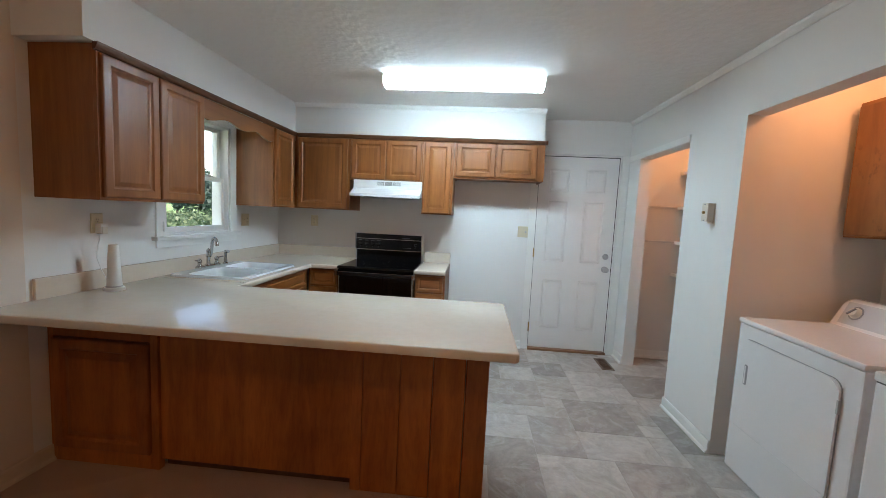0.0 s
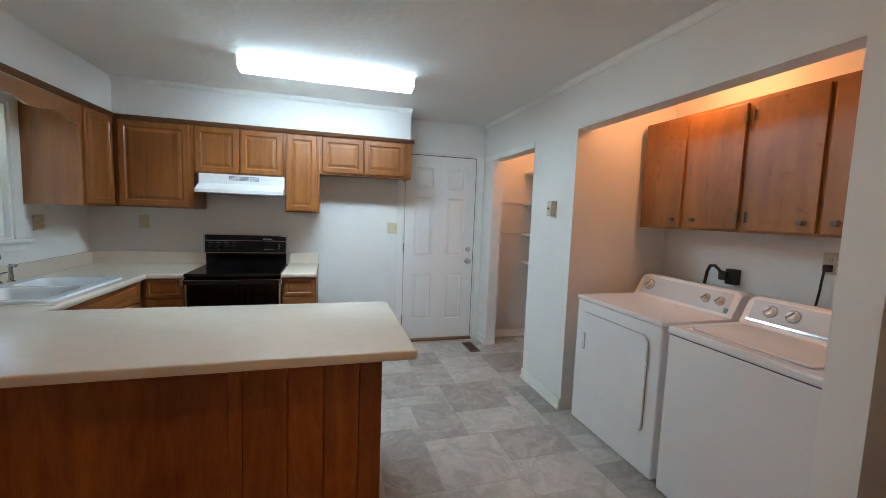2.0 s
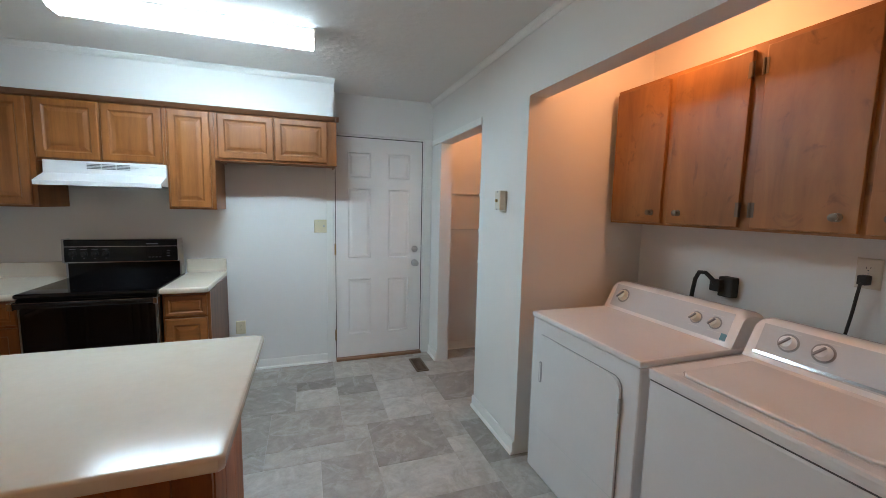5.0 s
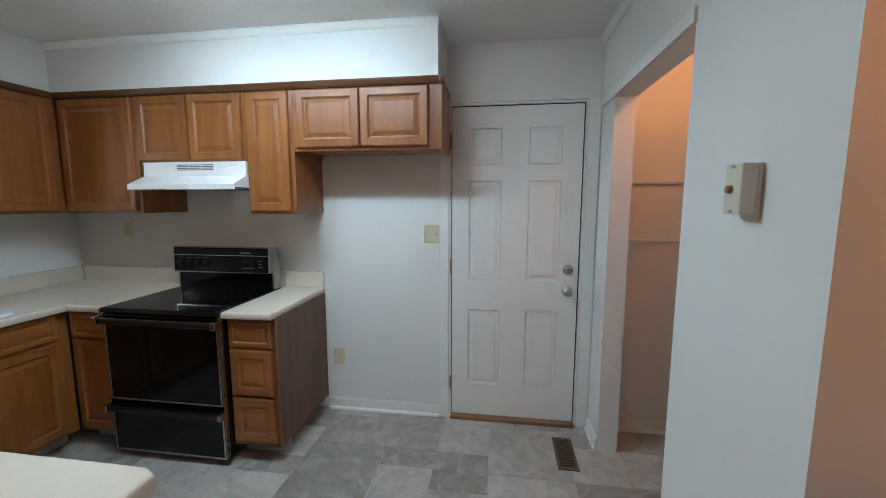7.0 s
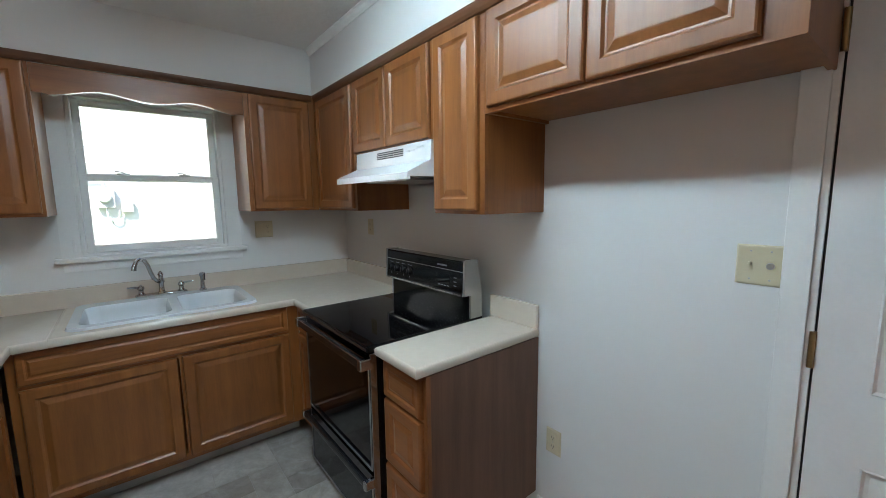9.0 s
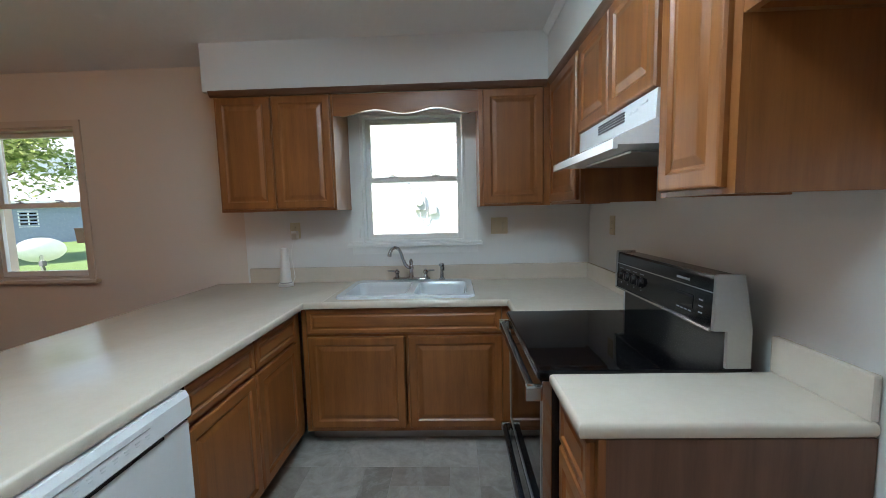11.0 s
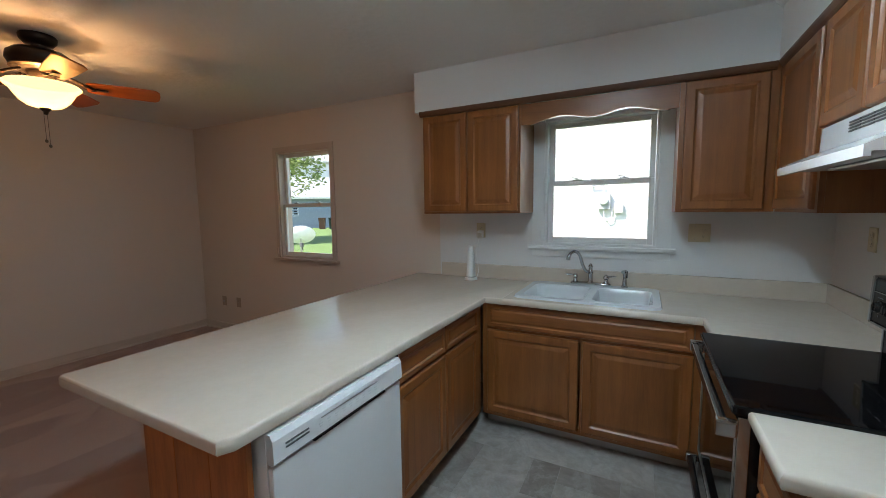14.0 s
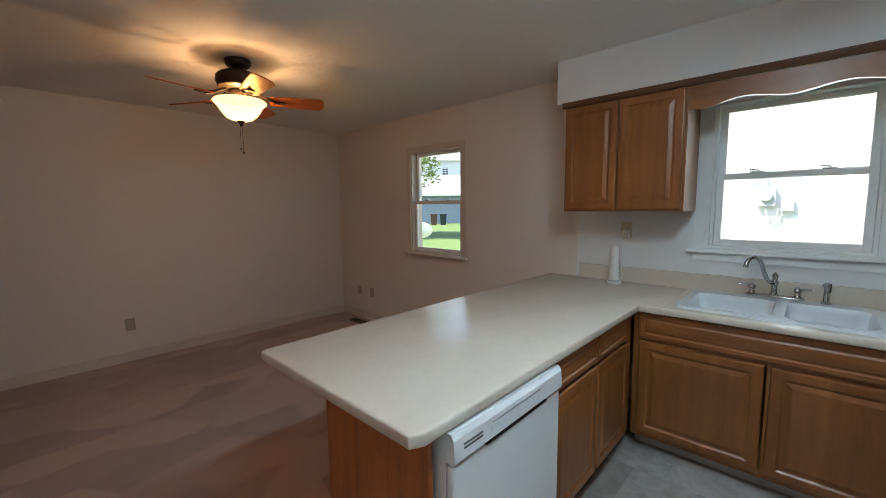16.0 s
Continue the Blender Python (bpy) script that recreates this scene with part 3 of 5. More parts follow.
solid("cabinet_end_moulding", bm, OAK_EDGE, "dark-stained oak moulding return on the cabinet end", "moulding", pose(1.445, YB - 0.003, 2.102, 0, 0, -90))


def valance():
    w = 0.886
    bm = bmesh.new()
    n, lo, hi = 48, [], []
    for i in range(n + 1):
        t = i / n
        x = w * t
        u = (t - 0.06) / 0.88
        z = 1.972 if u < 0 or u > 1 else 1.992 + 0.014 * math.sin(2 * math.pi * (2 * u - 0.25)) - 0.012 * abs(2 * u - 1) ** 4
        lo.append((x, z))
    outline = lo + [(w, 2.10), (0, 2.10)]
    prism(bm, outline, "y", 0.0, 0.019)
    ob = thing("valance", "scalloped oak valance board with a glossy edge above the sink", "valance", pose(FACE_W, 4.567, 0, 0, 0, 90))
    part("board", bm, OAK_H, ob)
    # thin pale strip added under the board for the sheen along its edge
    bm = bmesh.new()
    edge = [q for q in lo if 0.05 < q[0] / w < 0.95]
    prism(bm, [(x, z - 0.002) for x, z in edge] + [(x, z - 0.0002) for x, z in reversed(edge)], "y", -0.001, 0.019)
    part("edge_sheen_strip", bm, EDGE_SHEEN, ob, "pale glossy strip added for the window's sheen on the scalloped edge")


valance()


def base_cabinet(label, m, w, depth, stiles, drawers, doors, kick=True, side=OAK, top=0.845):
    ob = thing("base_cabinet", label, "cabinet", m, group="oak base cabinets")
    for name, b in (("side_panel", (0, 0.016, 0.0195, depth, 0.10 if kick else 0.0, top)), ("side_panel", (w - 0.016, w, 0.0195, depth, 0.10, top)), ("bottom_panel", (0.016, w - 0.016, 0.0195, depth, 0.10, 0.116)), ("back_panel", (0.016, w - 0.016, depth - 0.008, depth, 0.116, top))):
        part(name, boxes(b), side, ob)
    face_frame(ob, w, 0.10, top, stiles, [(0.10, 0.14), (0.662, 0.70), (top - 0.03, top)])
    if kick:
        part("toe_kick", boxes((0.0, w, 0.095, 0.110, 0.006, 0.0995)), KICK, ob, "grey vinyl toe kick")
    for x0, x1, a, b in drawers:
        leaf(ob, x0, x1, a, b, OAK_H, "drawer_front")
    for x0, x1, a, b in doors:
        leaf(ob, x0, x1, a, b)
    return ob


BASE_W, BASE_N, BASE_P = -0.740, 5.62, 4.388
base_cabinet("honey oak sink base with a false drawer front and two doors", pose(BASE_W, 4.405, 0, 0, 0, 90), 1.21, BASE_W - XW - 0.004, [(0, 0.03), (0.60, 0.61), (1.15, 1.21)],
             [(0.03, 1.145, 0.690, 0.838)], [(0.032, 0.590, 0.126, 0.672), (0.612, 1.148, 0.126, 0.672)])
base_cabinet("narrow honey oak base cabinet between corner and range", pose(-0.728, BASE_N, 0), 0.292, YB - BASE_N - 0.004, [(0, 0.03), (0.262, 0.292)],
             [(0.02, 0.276, 0.690, 0.838)], [(0.02, 0.276, 0.126, 0.672)])
base_cabinet("honey oak three-drawer base with a walnut laminate side", pose(0.292, BASE_N, 0), 0.28, YB - BASE_N - 0.004, [(0, 0.022), (0.258, 0.28)],
             [(0.012, 0.262, 0.682, 0.828), (0.012, 0.262, 0.402, 0.668), (0.012, 0.262, 0.132, 0.388)], [], side=WALNUT)
pen = base_cabinet("honey oak peninsula base with two drawers above two doors", pose(0.262, BASE_P, 0, 0, 0, 180), 1.0, BASE_P - 3.93, [(0, 0.025), (0.468, 0.488), (0.92, 1.0)],
                   [(0.012, 0.468, 0.690, 0.826), (0.482, 0.915, 0.690, 0.826)], [(0.012, 0.468, 0.126, 0.672), (0.482, 0.915, 0.126, 0.672)])


def peninsula_back():
    ob = thing("peninsula_back", "cherry-stained plank panelling with a cabinet door on the peninsula back", "panelling", pose(0, 3.876, 0))
    x0, x1 = XW + 0.003, -0.748
    part("side_board", boxes((x1 + 0.001, 0.263, 0.0, 0.02, 0.062, 0.843, 0.002)), PANEL, ob, "reddish-brown wood-grain board")
    part("toe_kick", boxes((x1 + 0.001, 0.263, 0.040, 0.052, 0.009, 0.10)), WALNUT, ob, "dark recessed toe kick")
    for b in ((x0, x0 + 0.030, -0.016, 0.02, 0.009, 0.843, 0.002), (x1 - 0.040, x1, -0.016, 0.02, 0.009, 0.843, 0.002), (x0 + 0.0305, x1 - 0.0405, -0.016, 0.02, 0.690, 0.843, 0.002), (x0 + 0.0305, x1 - 0.0405, -0.016, 0.02, 0.009, 0.092, 0.002)):
        part("frame_board", boxes(b), PANEL, ob)
    # dark sheet paints the shadow line round the door
    part("cavity_shade", boxes((x0 + 0.0305, x1 - 0.0405, 0.010, 0.020, 0.0925, 0.6895)), GAPSHADE, ob)
    bm = bmesh.new()
    stepped(bm, x0 + 0.024, x1 - 0.0485, 0.086, 0.680, [(0.0, -0.020), (0.005, -0.027), (0.010, -0.028), (0.052, -0.028), (0.062, -0.016), (0.070, -0.016), (0.100, -0.026)], -0.0165)
    box(bm, x0 + 0.034, x1 - 0.0485, -0.0168, 0.006, 0.096, 0.680)
    part("door", bm, PANEL, ob, "reddish-brown raised-panel door")
    xs = (0.264, 0.318, 0.503, 0.661, 0.819, 0.928)
    for i, (a, b) in enumerate(zip(xs, xs[1:])):
        part("plank", boxes((a + 0.0014, b - 0.0014, -0.010 + 0.0012 * (i % 2), 0.014, 0.009, 0.843, 0.0024)), PANEL, ob)
    ys = (0.018, 0.17, 0.345, 0.515)
    for a, b in zip(ys, ys[1:]):
        part("plank", boxes((0.912, 0.930, a + 0.001, b - 0.001, 0.006, 0.843, 0.0016)), PANEL, ob)


peninsula_back()


# ---- worktops ----
def rounded_slab(bm, outline, z0, z1, edge=0.012):
    """A slab over an outline, with its upper and lower rim rounded."""
    k = len(outline)
    pts = [Vector((x, y, 0)) for x, y in outline]
    area = sum(pts[i].x * pts[(i + 1) % k].y - pts[(i + 1) % k].x * pts[i].y for i in range(k))
    sign = 1 if area > 0 else -1
    def inset(d):
        out = []
        for i in range(k):
            a, b, c = pts[i - 1], pts[i], pts[(i + 1) % k]
            n1, n2 = (Vector((-(b - a).y, (b - a).x, 0)) * sign).normalized(), (Vector((-(c - b).y, (c - b).x, 0)) * sign).normalized()
            out.append(b + (n1 + n2) * (d / max(0.2, 1 + n1.dot(n2))))
        return out
    prof = [(edge, z0), (edge * 0.3, z0 + edge * 0.25), (0, z0 + edge), (0, z1 - edge), (edge * 0.12, z1 - edge * 0.62), (edge * 0.38, z1 - edge * 0.28), (edge * 0.72, z1 - edge * 0.06), (edge, z1)]
    rings = [[bm.verts.new((p.x, p.y, z)) for p in inset(d)] for d, z in prof]
    for a, b in zip(rings, rings[1:]):
        for i in range(k):
            bm.faces.new((a[i], a[(i + 1) % k], b[(i + 1) % k], b[i]))
    bm.faces.new(rings[0][::-1])
    bm.faces.new(rings[-1])


EDGE_W, EDGE_P, EDGE_N = -0.688, 4.440, 5.578
SINK = (-1.312, -0.745, 4.592, 5.408)


def worktop():
    ob = thing("worktop", "cream laminate worktop with rolled edge and breakfast bar", "worktop", pose(0, 0, 0))
    x0, top, low = XW + 0.003, CTR, CTR - 0.04
    bm = bmesh.new()
    rounded_slab(bm, [(x0, 3.55), (1.012, 3.55), (1.025, 3.563), (1.025, 4.42), (0.988, EDGE_P), (EDGE_W, EDGE_P), (EDGE_W, 4.55), (x0, 4.55)], low, top, 0.009)
    part("bar_top", bm, LAMINATE, ob, smooth=True)
    bx = (SINK[0] + 0.02, SINK[1] - 0.02, SINK[2] + 0.02, SINK[3] - 0.02)
    for b in ((x0, bx[0], 4.5502, YB - 0.003, low, top), (bx[0], bx[1], 4.5502, bx[2], low, top), (bx[0], bx[1], bx[3], YB - 0.003, low, top), (bx[1], EDGE_W - 0.014, 4.5502, YB - 0.003, low, top)):
        part("sink_run", boxes(b), LAMINATE, ob)
    bm = bmesh.new()
    arc = [(EDGE_W - 0.014, low), (EDGE_W - 0.004, low + 0.003), (EDGE_W, low + 0.012), (EDGE_W, top - 0.014), (EDGE_W - 0.002, top - 0.007), (EDGE_W - 0.006, top - 0.002), (EDGE_W - 0.014, top)]
    prism(bm, arc, "y", 4.5502, EDGE_N + 0.014)
    part("rolled_edge", bm, LAMINATE, ob, smooth=True)
    part("corner_run", boxes((EDGE_W - 0.013, -0.434, EDGE_N + 0.0145, YB - 0.003, low, top)), LAMINATE, ob)
    bm = bmesh.new()
    arc2 = [(EDGE_N + 0.0145, low), (EDGE_N + 0.004, low + 0.003), (EDGE_N, low + 0.012), (EDGE_N, top - 0.014), (EDGE_N + 0.002, top - 0.007), (EDGE_N + 0.006, top - 0.002), (EDGE_N + 0.0145, top)]
    prism(bm, arc2, "x", EDGE_W - 0.002, -0.434)
    part("rolled_edge", bm, LAMINATE, ob, smooth=True)
    part("backsplash", boxes((x0, x0 + 0.02, 3.80, YB - 0.004, top - 0.002, 0.993, 0.005)), LAMINATE, ob)
    part("backsplash", boxes((x0 + 0.02, -0.434, YB - 0.024, YB - 0.004, top - 0.002, 0.993, 0.005)), LAMINATE, ob)


worktop()


def small_worktop():
    ob = thing("small_worktop", "short cream laminate worktop with rolled edge beside the range", "worktop", pose(0, 0, 0))
    bm = bmesh.new()
    rounded_slab(bm, [(0.288, EDGE_N - 0.002), (0.574, EDGE_N - 0.002), (0.574, YB - 0.003), (0.288, YB - 0.003)], CTR - 0.04, CTR, 0.013)
    part("slab", bm, LAMINATE, ob, smooth=True)
    part("backsplash", boxes((0.288, 0.5735, YB - 0.026, YB - 0.004, CTR - 0.002, 0.993, 0.007)), LAMINATE, ob)


small_worktop()


# ---- sink ----
def sink():
    x0, x1, y0, y1 = SINK
    ob = thing("sink", "white enamelled double-bowl drop-in sink in the worktop", "sink", pose(x0, y0, CTR))
    w, d = x1 - x0, y1 - y0

    def rounded(a, b, c, e, r, n=6):
        out = []
        for cx, cy, s in ((b - r, e - r, 0), (a + r, e - r, 90), (a + r, c + r, 180), (b - r, c + r, 270)):
            out += [(cx + r * math.cos(radians(s + 90 * i / n)), cy + r * math.sin(radians(s + 90 * i / n))) for i in range(n + 1)]
        return out

    bowls = [(0.105, w - 0.05, 0.045, d * 0.53 - 0.022), (0.105, w - 0.05, d * 0.53 + 0.022, d - 0.045)]
    # deck: strips round the bowls
    bm = bmesh.new()
    rounded_slab(bm, rounded(0, w, 0, d, 0.06), 0.001, 0.010, 0.006)
    deck = finish(bm, "deck", PORCELAIN, True)
    bm = boxes((0.004, 0.105, 0.03, d - 0.03, 0.0102, 0.015), (w - 0.05, w - 0.004, 0.03, d - 0.03, 0.0102, 0.015))
    bm2 = bmesh.new()
    outer = rounded(0, w, 0, d, 0.06)
    lo = [bm2.verts.new((x, y, 0.001)) for x, y in outer]
    hi = [bm2.verts.new((x * 0.985 + w * 0.0075, y * 0.985 + d * 0.0075, 0.014)) for x, y in outer]
    k = len(outer)
    for i in range(k):
        bm2.faces.new((lo[i], lo[(i + 1) % k], hi[(i + 1) % k], hi[i]))
    edges = [bm2.edges.get((hi[i], hi[(i + 1) % k])) for i in range(k)]
    rims = []
    for a, b, c, e in bowls:
        ring = [bm2.verts.new((x, y, 0.014)) for x, y in rounded(a, b, c, e, 0.055)]
        rims.append(ring)
        edges += [bm2.edges.new((ring[i], ring[(i + 1) % len(ring)])) for i in range(len(ring))]
    bmesh.ops.triangle_fill(bm2, use_beauty=True, use_dissolve=False, edges=edges)
    bm.free()
    part("rim", bm2, PORCELAIN, ob, smooth=True)
    for a, b, c, e in bowls:
        bm = bmesh.new()
        prof = [(0.0, 0.014), (0.004, 0.008), (0.010, -0.02), (0.022, -0.13), (0.05, -0.165)]
        rings = [[bm.verts.new((x, y, z)) for x, y in rounded(a + i, b - i, c + i, e - i, max(0.02, 0.055 - i * 0.3))] for i, z in prof]
        kk = len(rings[0])
        for p, q in zip(rings, rings[1:]):
            for i in range(kk):
                bm.faces.new((p[i], p[(i + 1) % kk], q[(i + 1) % kk], q[i]))
        bm.faces.new(rings[-1])
        me = finish(bm, "bowl", PORCELAIN, True)
        me.flip_normals()
        bowl = new("bowl", me)
        bowl.parent = ob
        bm = bmesh.new()
        lathe(bm, [(0.042, 0), (0.042, 0.003), (0.03, 0.004), (0.026, 0.001), (0.0, 0.001)], ((a + b) / 2, (c + e) / 2, -0.1648), 20)
        part("drain", bm, STEEL, bowl, "steel basket drain", True)


sink()


def faucet():
    ob = thing("faucet", "chrome two-handle gooseneck kitchen faucet on the sink deck", "faucet", pose(-1.280, 4.985, CTR + 0.0145))
    bm = bmesh.new()
    rounded_slab(bm, [(0.026 * math.cos(radians(a)), (0.105 if 0 <= a < 180 else -0.105) + 0.026 * math.sin(radians(a))) for a in range(0, 360, 20)], 0.0, 0.019, 0.006)
    part("base_plate", bm, CHROME, ob, smooth=True)
    bm = bmesh.new()
    lathe(bm, [(0.022, 0.012), (0.022, 0.02), (0.015, 0.03), (0.0135, 0.075), (0.018, 0.082), (0.018, 0.098), (0.014, 0.105), (0.012, 0.122), (0.016, 0.13), (0.010, 0.142), (0.004, 0.150), (0.0, 0.152)], (0, 0, 0), 20)
    part("column", bm, CHROME, ob, smooth=True)
    arc = [(0.0, 0.0, 0.088), (0.028, -0.018, 0.094), (0.05, -0.035, 0.118), (0.062, -0.047, 0.155), (0.074, -0.058, 0.200), (0.092, -0.072, 0.232), (0.118, -0.092, 0.243), (0.142, -0.110, 0.232), (0.155, -0.121, 0.208), (0.159, -0.124, 0.186)]
    bm = bmesh.new()
    tube(bm, arc, [0.011] * 8 + [0.0125, 0.0135], 14)
    part("spout", bm, CHROME, ob, smooth=True)
    for s in (-1, 1):
        bm = bmesh.new()
        lathe(bm, [(0.021, 0.012), (0.021, 0.02), (0.014, 0.028), (0.012, 0.045), (0.018, 0.052), (0.017, 0.064), (0.011, 0.070), (0.006, 0.078), (0.0, 0.08)], (0, s * 0.1, 0), 18)
        tube(bm, [(0, s * 0.1, 0.062), (0.01, s * 0.132, 0.068), (0.014, s * 0.165, 0.070)], [0.006, 0.0065, 0.004], 10)
        part("lever_handle", bm, CHROME, ob, smooth=True)
    sp = thing("sink_sprayer", "chrome side sprayer with a black trigger on the sink deck", "sprayer", pose(-1.280, 5.20, CTR + 0.0145))
    bm = bmesh.new()
    lathe(bm, [(0.021, 0.0), (0.021, 0.008), (0.014, 0.014), (0.0125, 0.05), (0.0105, 0.06), (0.012, 0.085), (0.0135, 0.105), (0.010, 0.116), (0.0, 0.118)], (0, 0, 0), 18)
    tube(bm, [(0, 0, 0.100), (0.022, -0.006, 0.108), (0.034, -0.009, 0.106)], [0.011, 0.011, 0.012], 12)
    part("spray_body", bm, CHROME, sp, smooth=True)
    part("trigger", boxes((-0.004, 0.004, 0.009, 0.017, 0.062, 0.112, 0.003)), RUBBER, sp, "black spray trigger")


faucet()


def freshener():
    ob = thing("air_freshener", "slim white plastic plug-in air freshener tower on the worktop", "air freshener", pose(-1.225, 4.113, CTR))
    bm = bmesh.new()
    lathe(bm, [(0.0, 0), (0.050, 0.0), (0.050, 0.012), (0.046, 0.018), (0.036, 0.020), (0.0, 0.020)], (0, 0, 0), 28)
    part("base", bm, WHITE, ob, smooth=True)
    bm = bmesh.new()
    lathe(bm, [(0.0405, 0.0203), (0.0405, 0.027), (0.036, 0.0275)], (0, 0, 0), 28)
    part("ring", bm, STEEL, ob, "dull metal ring", True)
    bm = bmesh.new()
    lathe(bm, [(0.037, 0.0205), (0.037, 0.03), (0.0335, 0.09), (0.029, 0.175), (0.0245, 0.252), (0.022, 0.263), (0.012, 0.266), (0.010, 0.258), (0.0, 0.256)], (0, 0, 0), 28)
    part("tower", bm, WHITE, ob, smooth=True)
    pl = thing("power_adapter", "small white plug-in power adapter in the wall outlet", "power adapter", pose(XW + 0.0075, 4.150, 1.235, 0, 0, 90))
    part("housing", boxes((-0.021, 0.021, -0.040, 0.0, -0.030, 0.026, 0.006)), WHITE, pl)
    bm = bmesh.new()
    tube(bm, [(-0.010, -0.022, -0.029), (-0.016, -0.024, -0.06), (-0.030, -0.022, -0.11), (-0.034, -0.020, -0.17), (-0.02, -0.03, -0.238), (-0.005, -0.05, -0.30), (-0.012, -0.075, -0.345), (-0.03, -0.08, -0.3465)], 0.0022, 6)
    part("cord", bm, WHITE, pl, "thin white cord", True)


freshener()


# ---- plates on walls ----
def plate(name, label, m, w=0.075, h=0.115, kind="outlet", material=None):
    """Local: x across, z up, y into the wall; centre at the origin."""
    ob = thing(name, label, "wall plate", m)
    bm = bmesh.new()
    stepped(bm, -w / 2, w / 2, -h / 2, h / 2, [(0.0, -0.002), (0.004, -0.006), (0.007, -0.0065)], -0.0005)
    p = part("cover_plate", bm, material or IVORY, ob)
    gangs = max(1, round(w / 0.075))
    for g in range(gangs):
        cx = (g - (gangs - 1) / 2) * 0.046
        what = kind if isinstance(kind, str) else kind[g]
        if what == "outlet":
            for cz in (-0.02, 0.02):
                bm = bmesh.new()
                lathe(bm, [(0.0165, -0.006), (0.0165, -0.0085), (0.0, -0.0086)], (cx, 0, cz), 16, "y")
                r = part("receptacle", bm, material or IVORY, ob)
                part("slots", boxes((cx - 0.007, cx - 0.005, -0.0092, -0.0086, cz - 0.002, cz + 0.006), (cx + 0.005, cx + 0.007, -0.0092, -0.0086, cz - 0.002, cz + 0.006), (cx - 0.002, cx + 0.002, -0.0092, -0.0086, cz - 0.01, cz - 0.006)), INK, r)
        elif what == "switch":
            bm = boxes((cx - 0.006, cx + 0.006, -0.0075, -0.006, -0.013, 0.013))
            box(bm, cx - 0.004, cx + 0.004, -0.018, -0.0075, 0.0, 0.009, 0.002)
            part("toggle", bm, material or IVORY, ob)
        elif what == "dial":
            bm = bmesh.new()
            lathe(bm, [(0.010, -0.006), (0.009, -0.014), (0.0, -0.0145)], (cx, 0, 0), 14, "y")
            part("jack", bm, STEEL, ob)
        for cz in (-0.04, 0.04):
            bm = bmesh.new()
            lathe(bm, [(0.003, -0.0062), (0.0026, -0.0075), (0.0, -0.0076)], (cx, 0, cz * h / 0.115 if what != "outlet" else 0.0), 8, "y")
            part("screw", bm, STEEL, ob)
            if what == "outlet":
                break
    return ob


wwall = lambda y, z: pose(XW + 0.001, y, z, 0, 0, 90)
nwall = lambda x, z: pose(x, YB - 0.001, z)
plate("switch_plate", "ivory double switch plate by the back door", nwall(1.330, 1.262), 0.115, 0.115, ("switch", "dial"))
plate("outlet_plate", "ivory duplex outlet low on the wall", nwall(0.662, 0.39))
plate("outlet_plate", "ivory duplex outlet above the corner worktop", nwall(-0.945, 1.268))
plate("combination_plate", "ivory plate with switch and outlet beside the sink window", wwall(5.612, 1.265), 0.118, 0.115, ("switch", "outlet"))
plate("outlet_plate", "ivory duplex outlet above the breakfast bar", wwall(4.145, 1.262))
plug = boxes((-0.018, 0.018, -0.05, -0.009, -0.045, 0.0, 0.006))
solid("plug_in_freshener", plug, ALMOND, "small almond plug-in unit in the outlet", "plug-in", wwall(4.150, 1.245))
plate("outlet_plate", "tan outlet low on the living room wall", wwall(1.075, 0.366), material=TAN)
plate("outlet_plate", "tan cable plate low on the living room wall", wwall(0.81, 0.364), kind="dial", material=TAN)
plate("outlet_plate", "tan duplex outlet on the far living room wall", pose(0.994, LR_Y0 + 0.001, 0.355, 0, 0, 180), material=TAN)


def thermostat():
    ob = thing("thermostat", "beige wall thermostat box with a small centre knob", "thermostat", pose(XR - 0.001, 4.755, 1.505, 0, 0, -90))
    part("back_plate", boxes((-0.028, 0.034, -0.010, -0.0005, -0.070, 0.060, 0.003)), ALMOND, ob)
    part("cover", boxes((-0.034, 0.034, -0.046, -0.0105, -0.058, 0.060, 0.004)), ALMOND, ob)
    bm = bmesh.new()
    lathe(bm, [(0.010, -0.0462), (0.009, -0.056), (0.007, -0.058), (0.0, -0.0585)], (-0.004, 0, 0.0), 16, "y")
    part("dial", bm, BRASS, ob, "small brown metal knob", True)
    for z in (-0.052, 0.053):
        part("slot", boxes((-0.010, 0.006, -0.0466, -0.0455, z - 0.004, z + 0.004)), PULLGREY, ob)


thermostat()


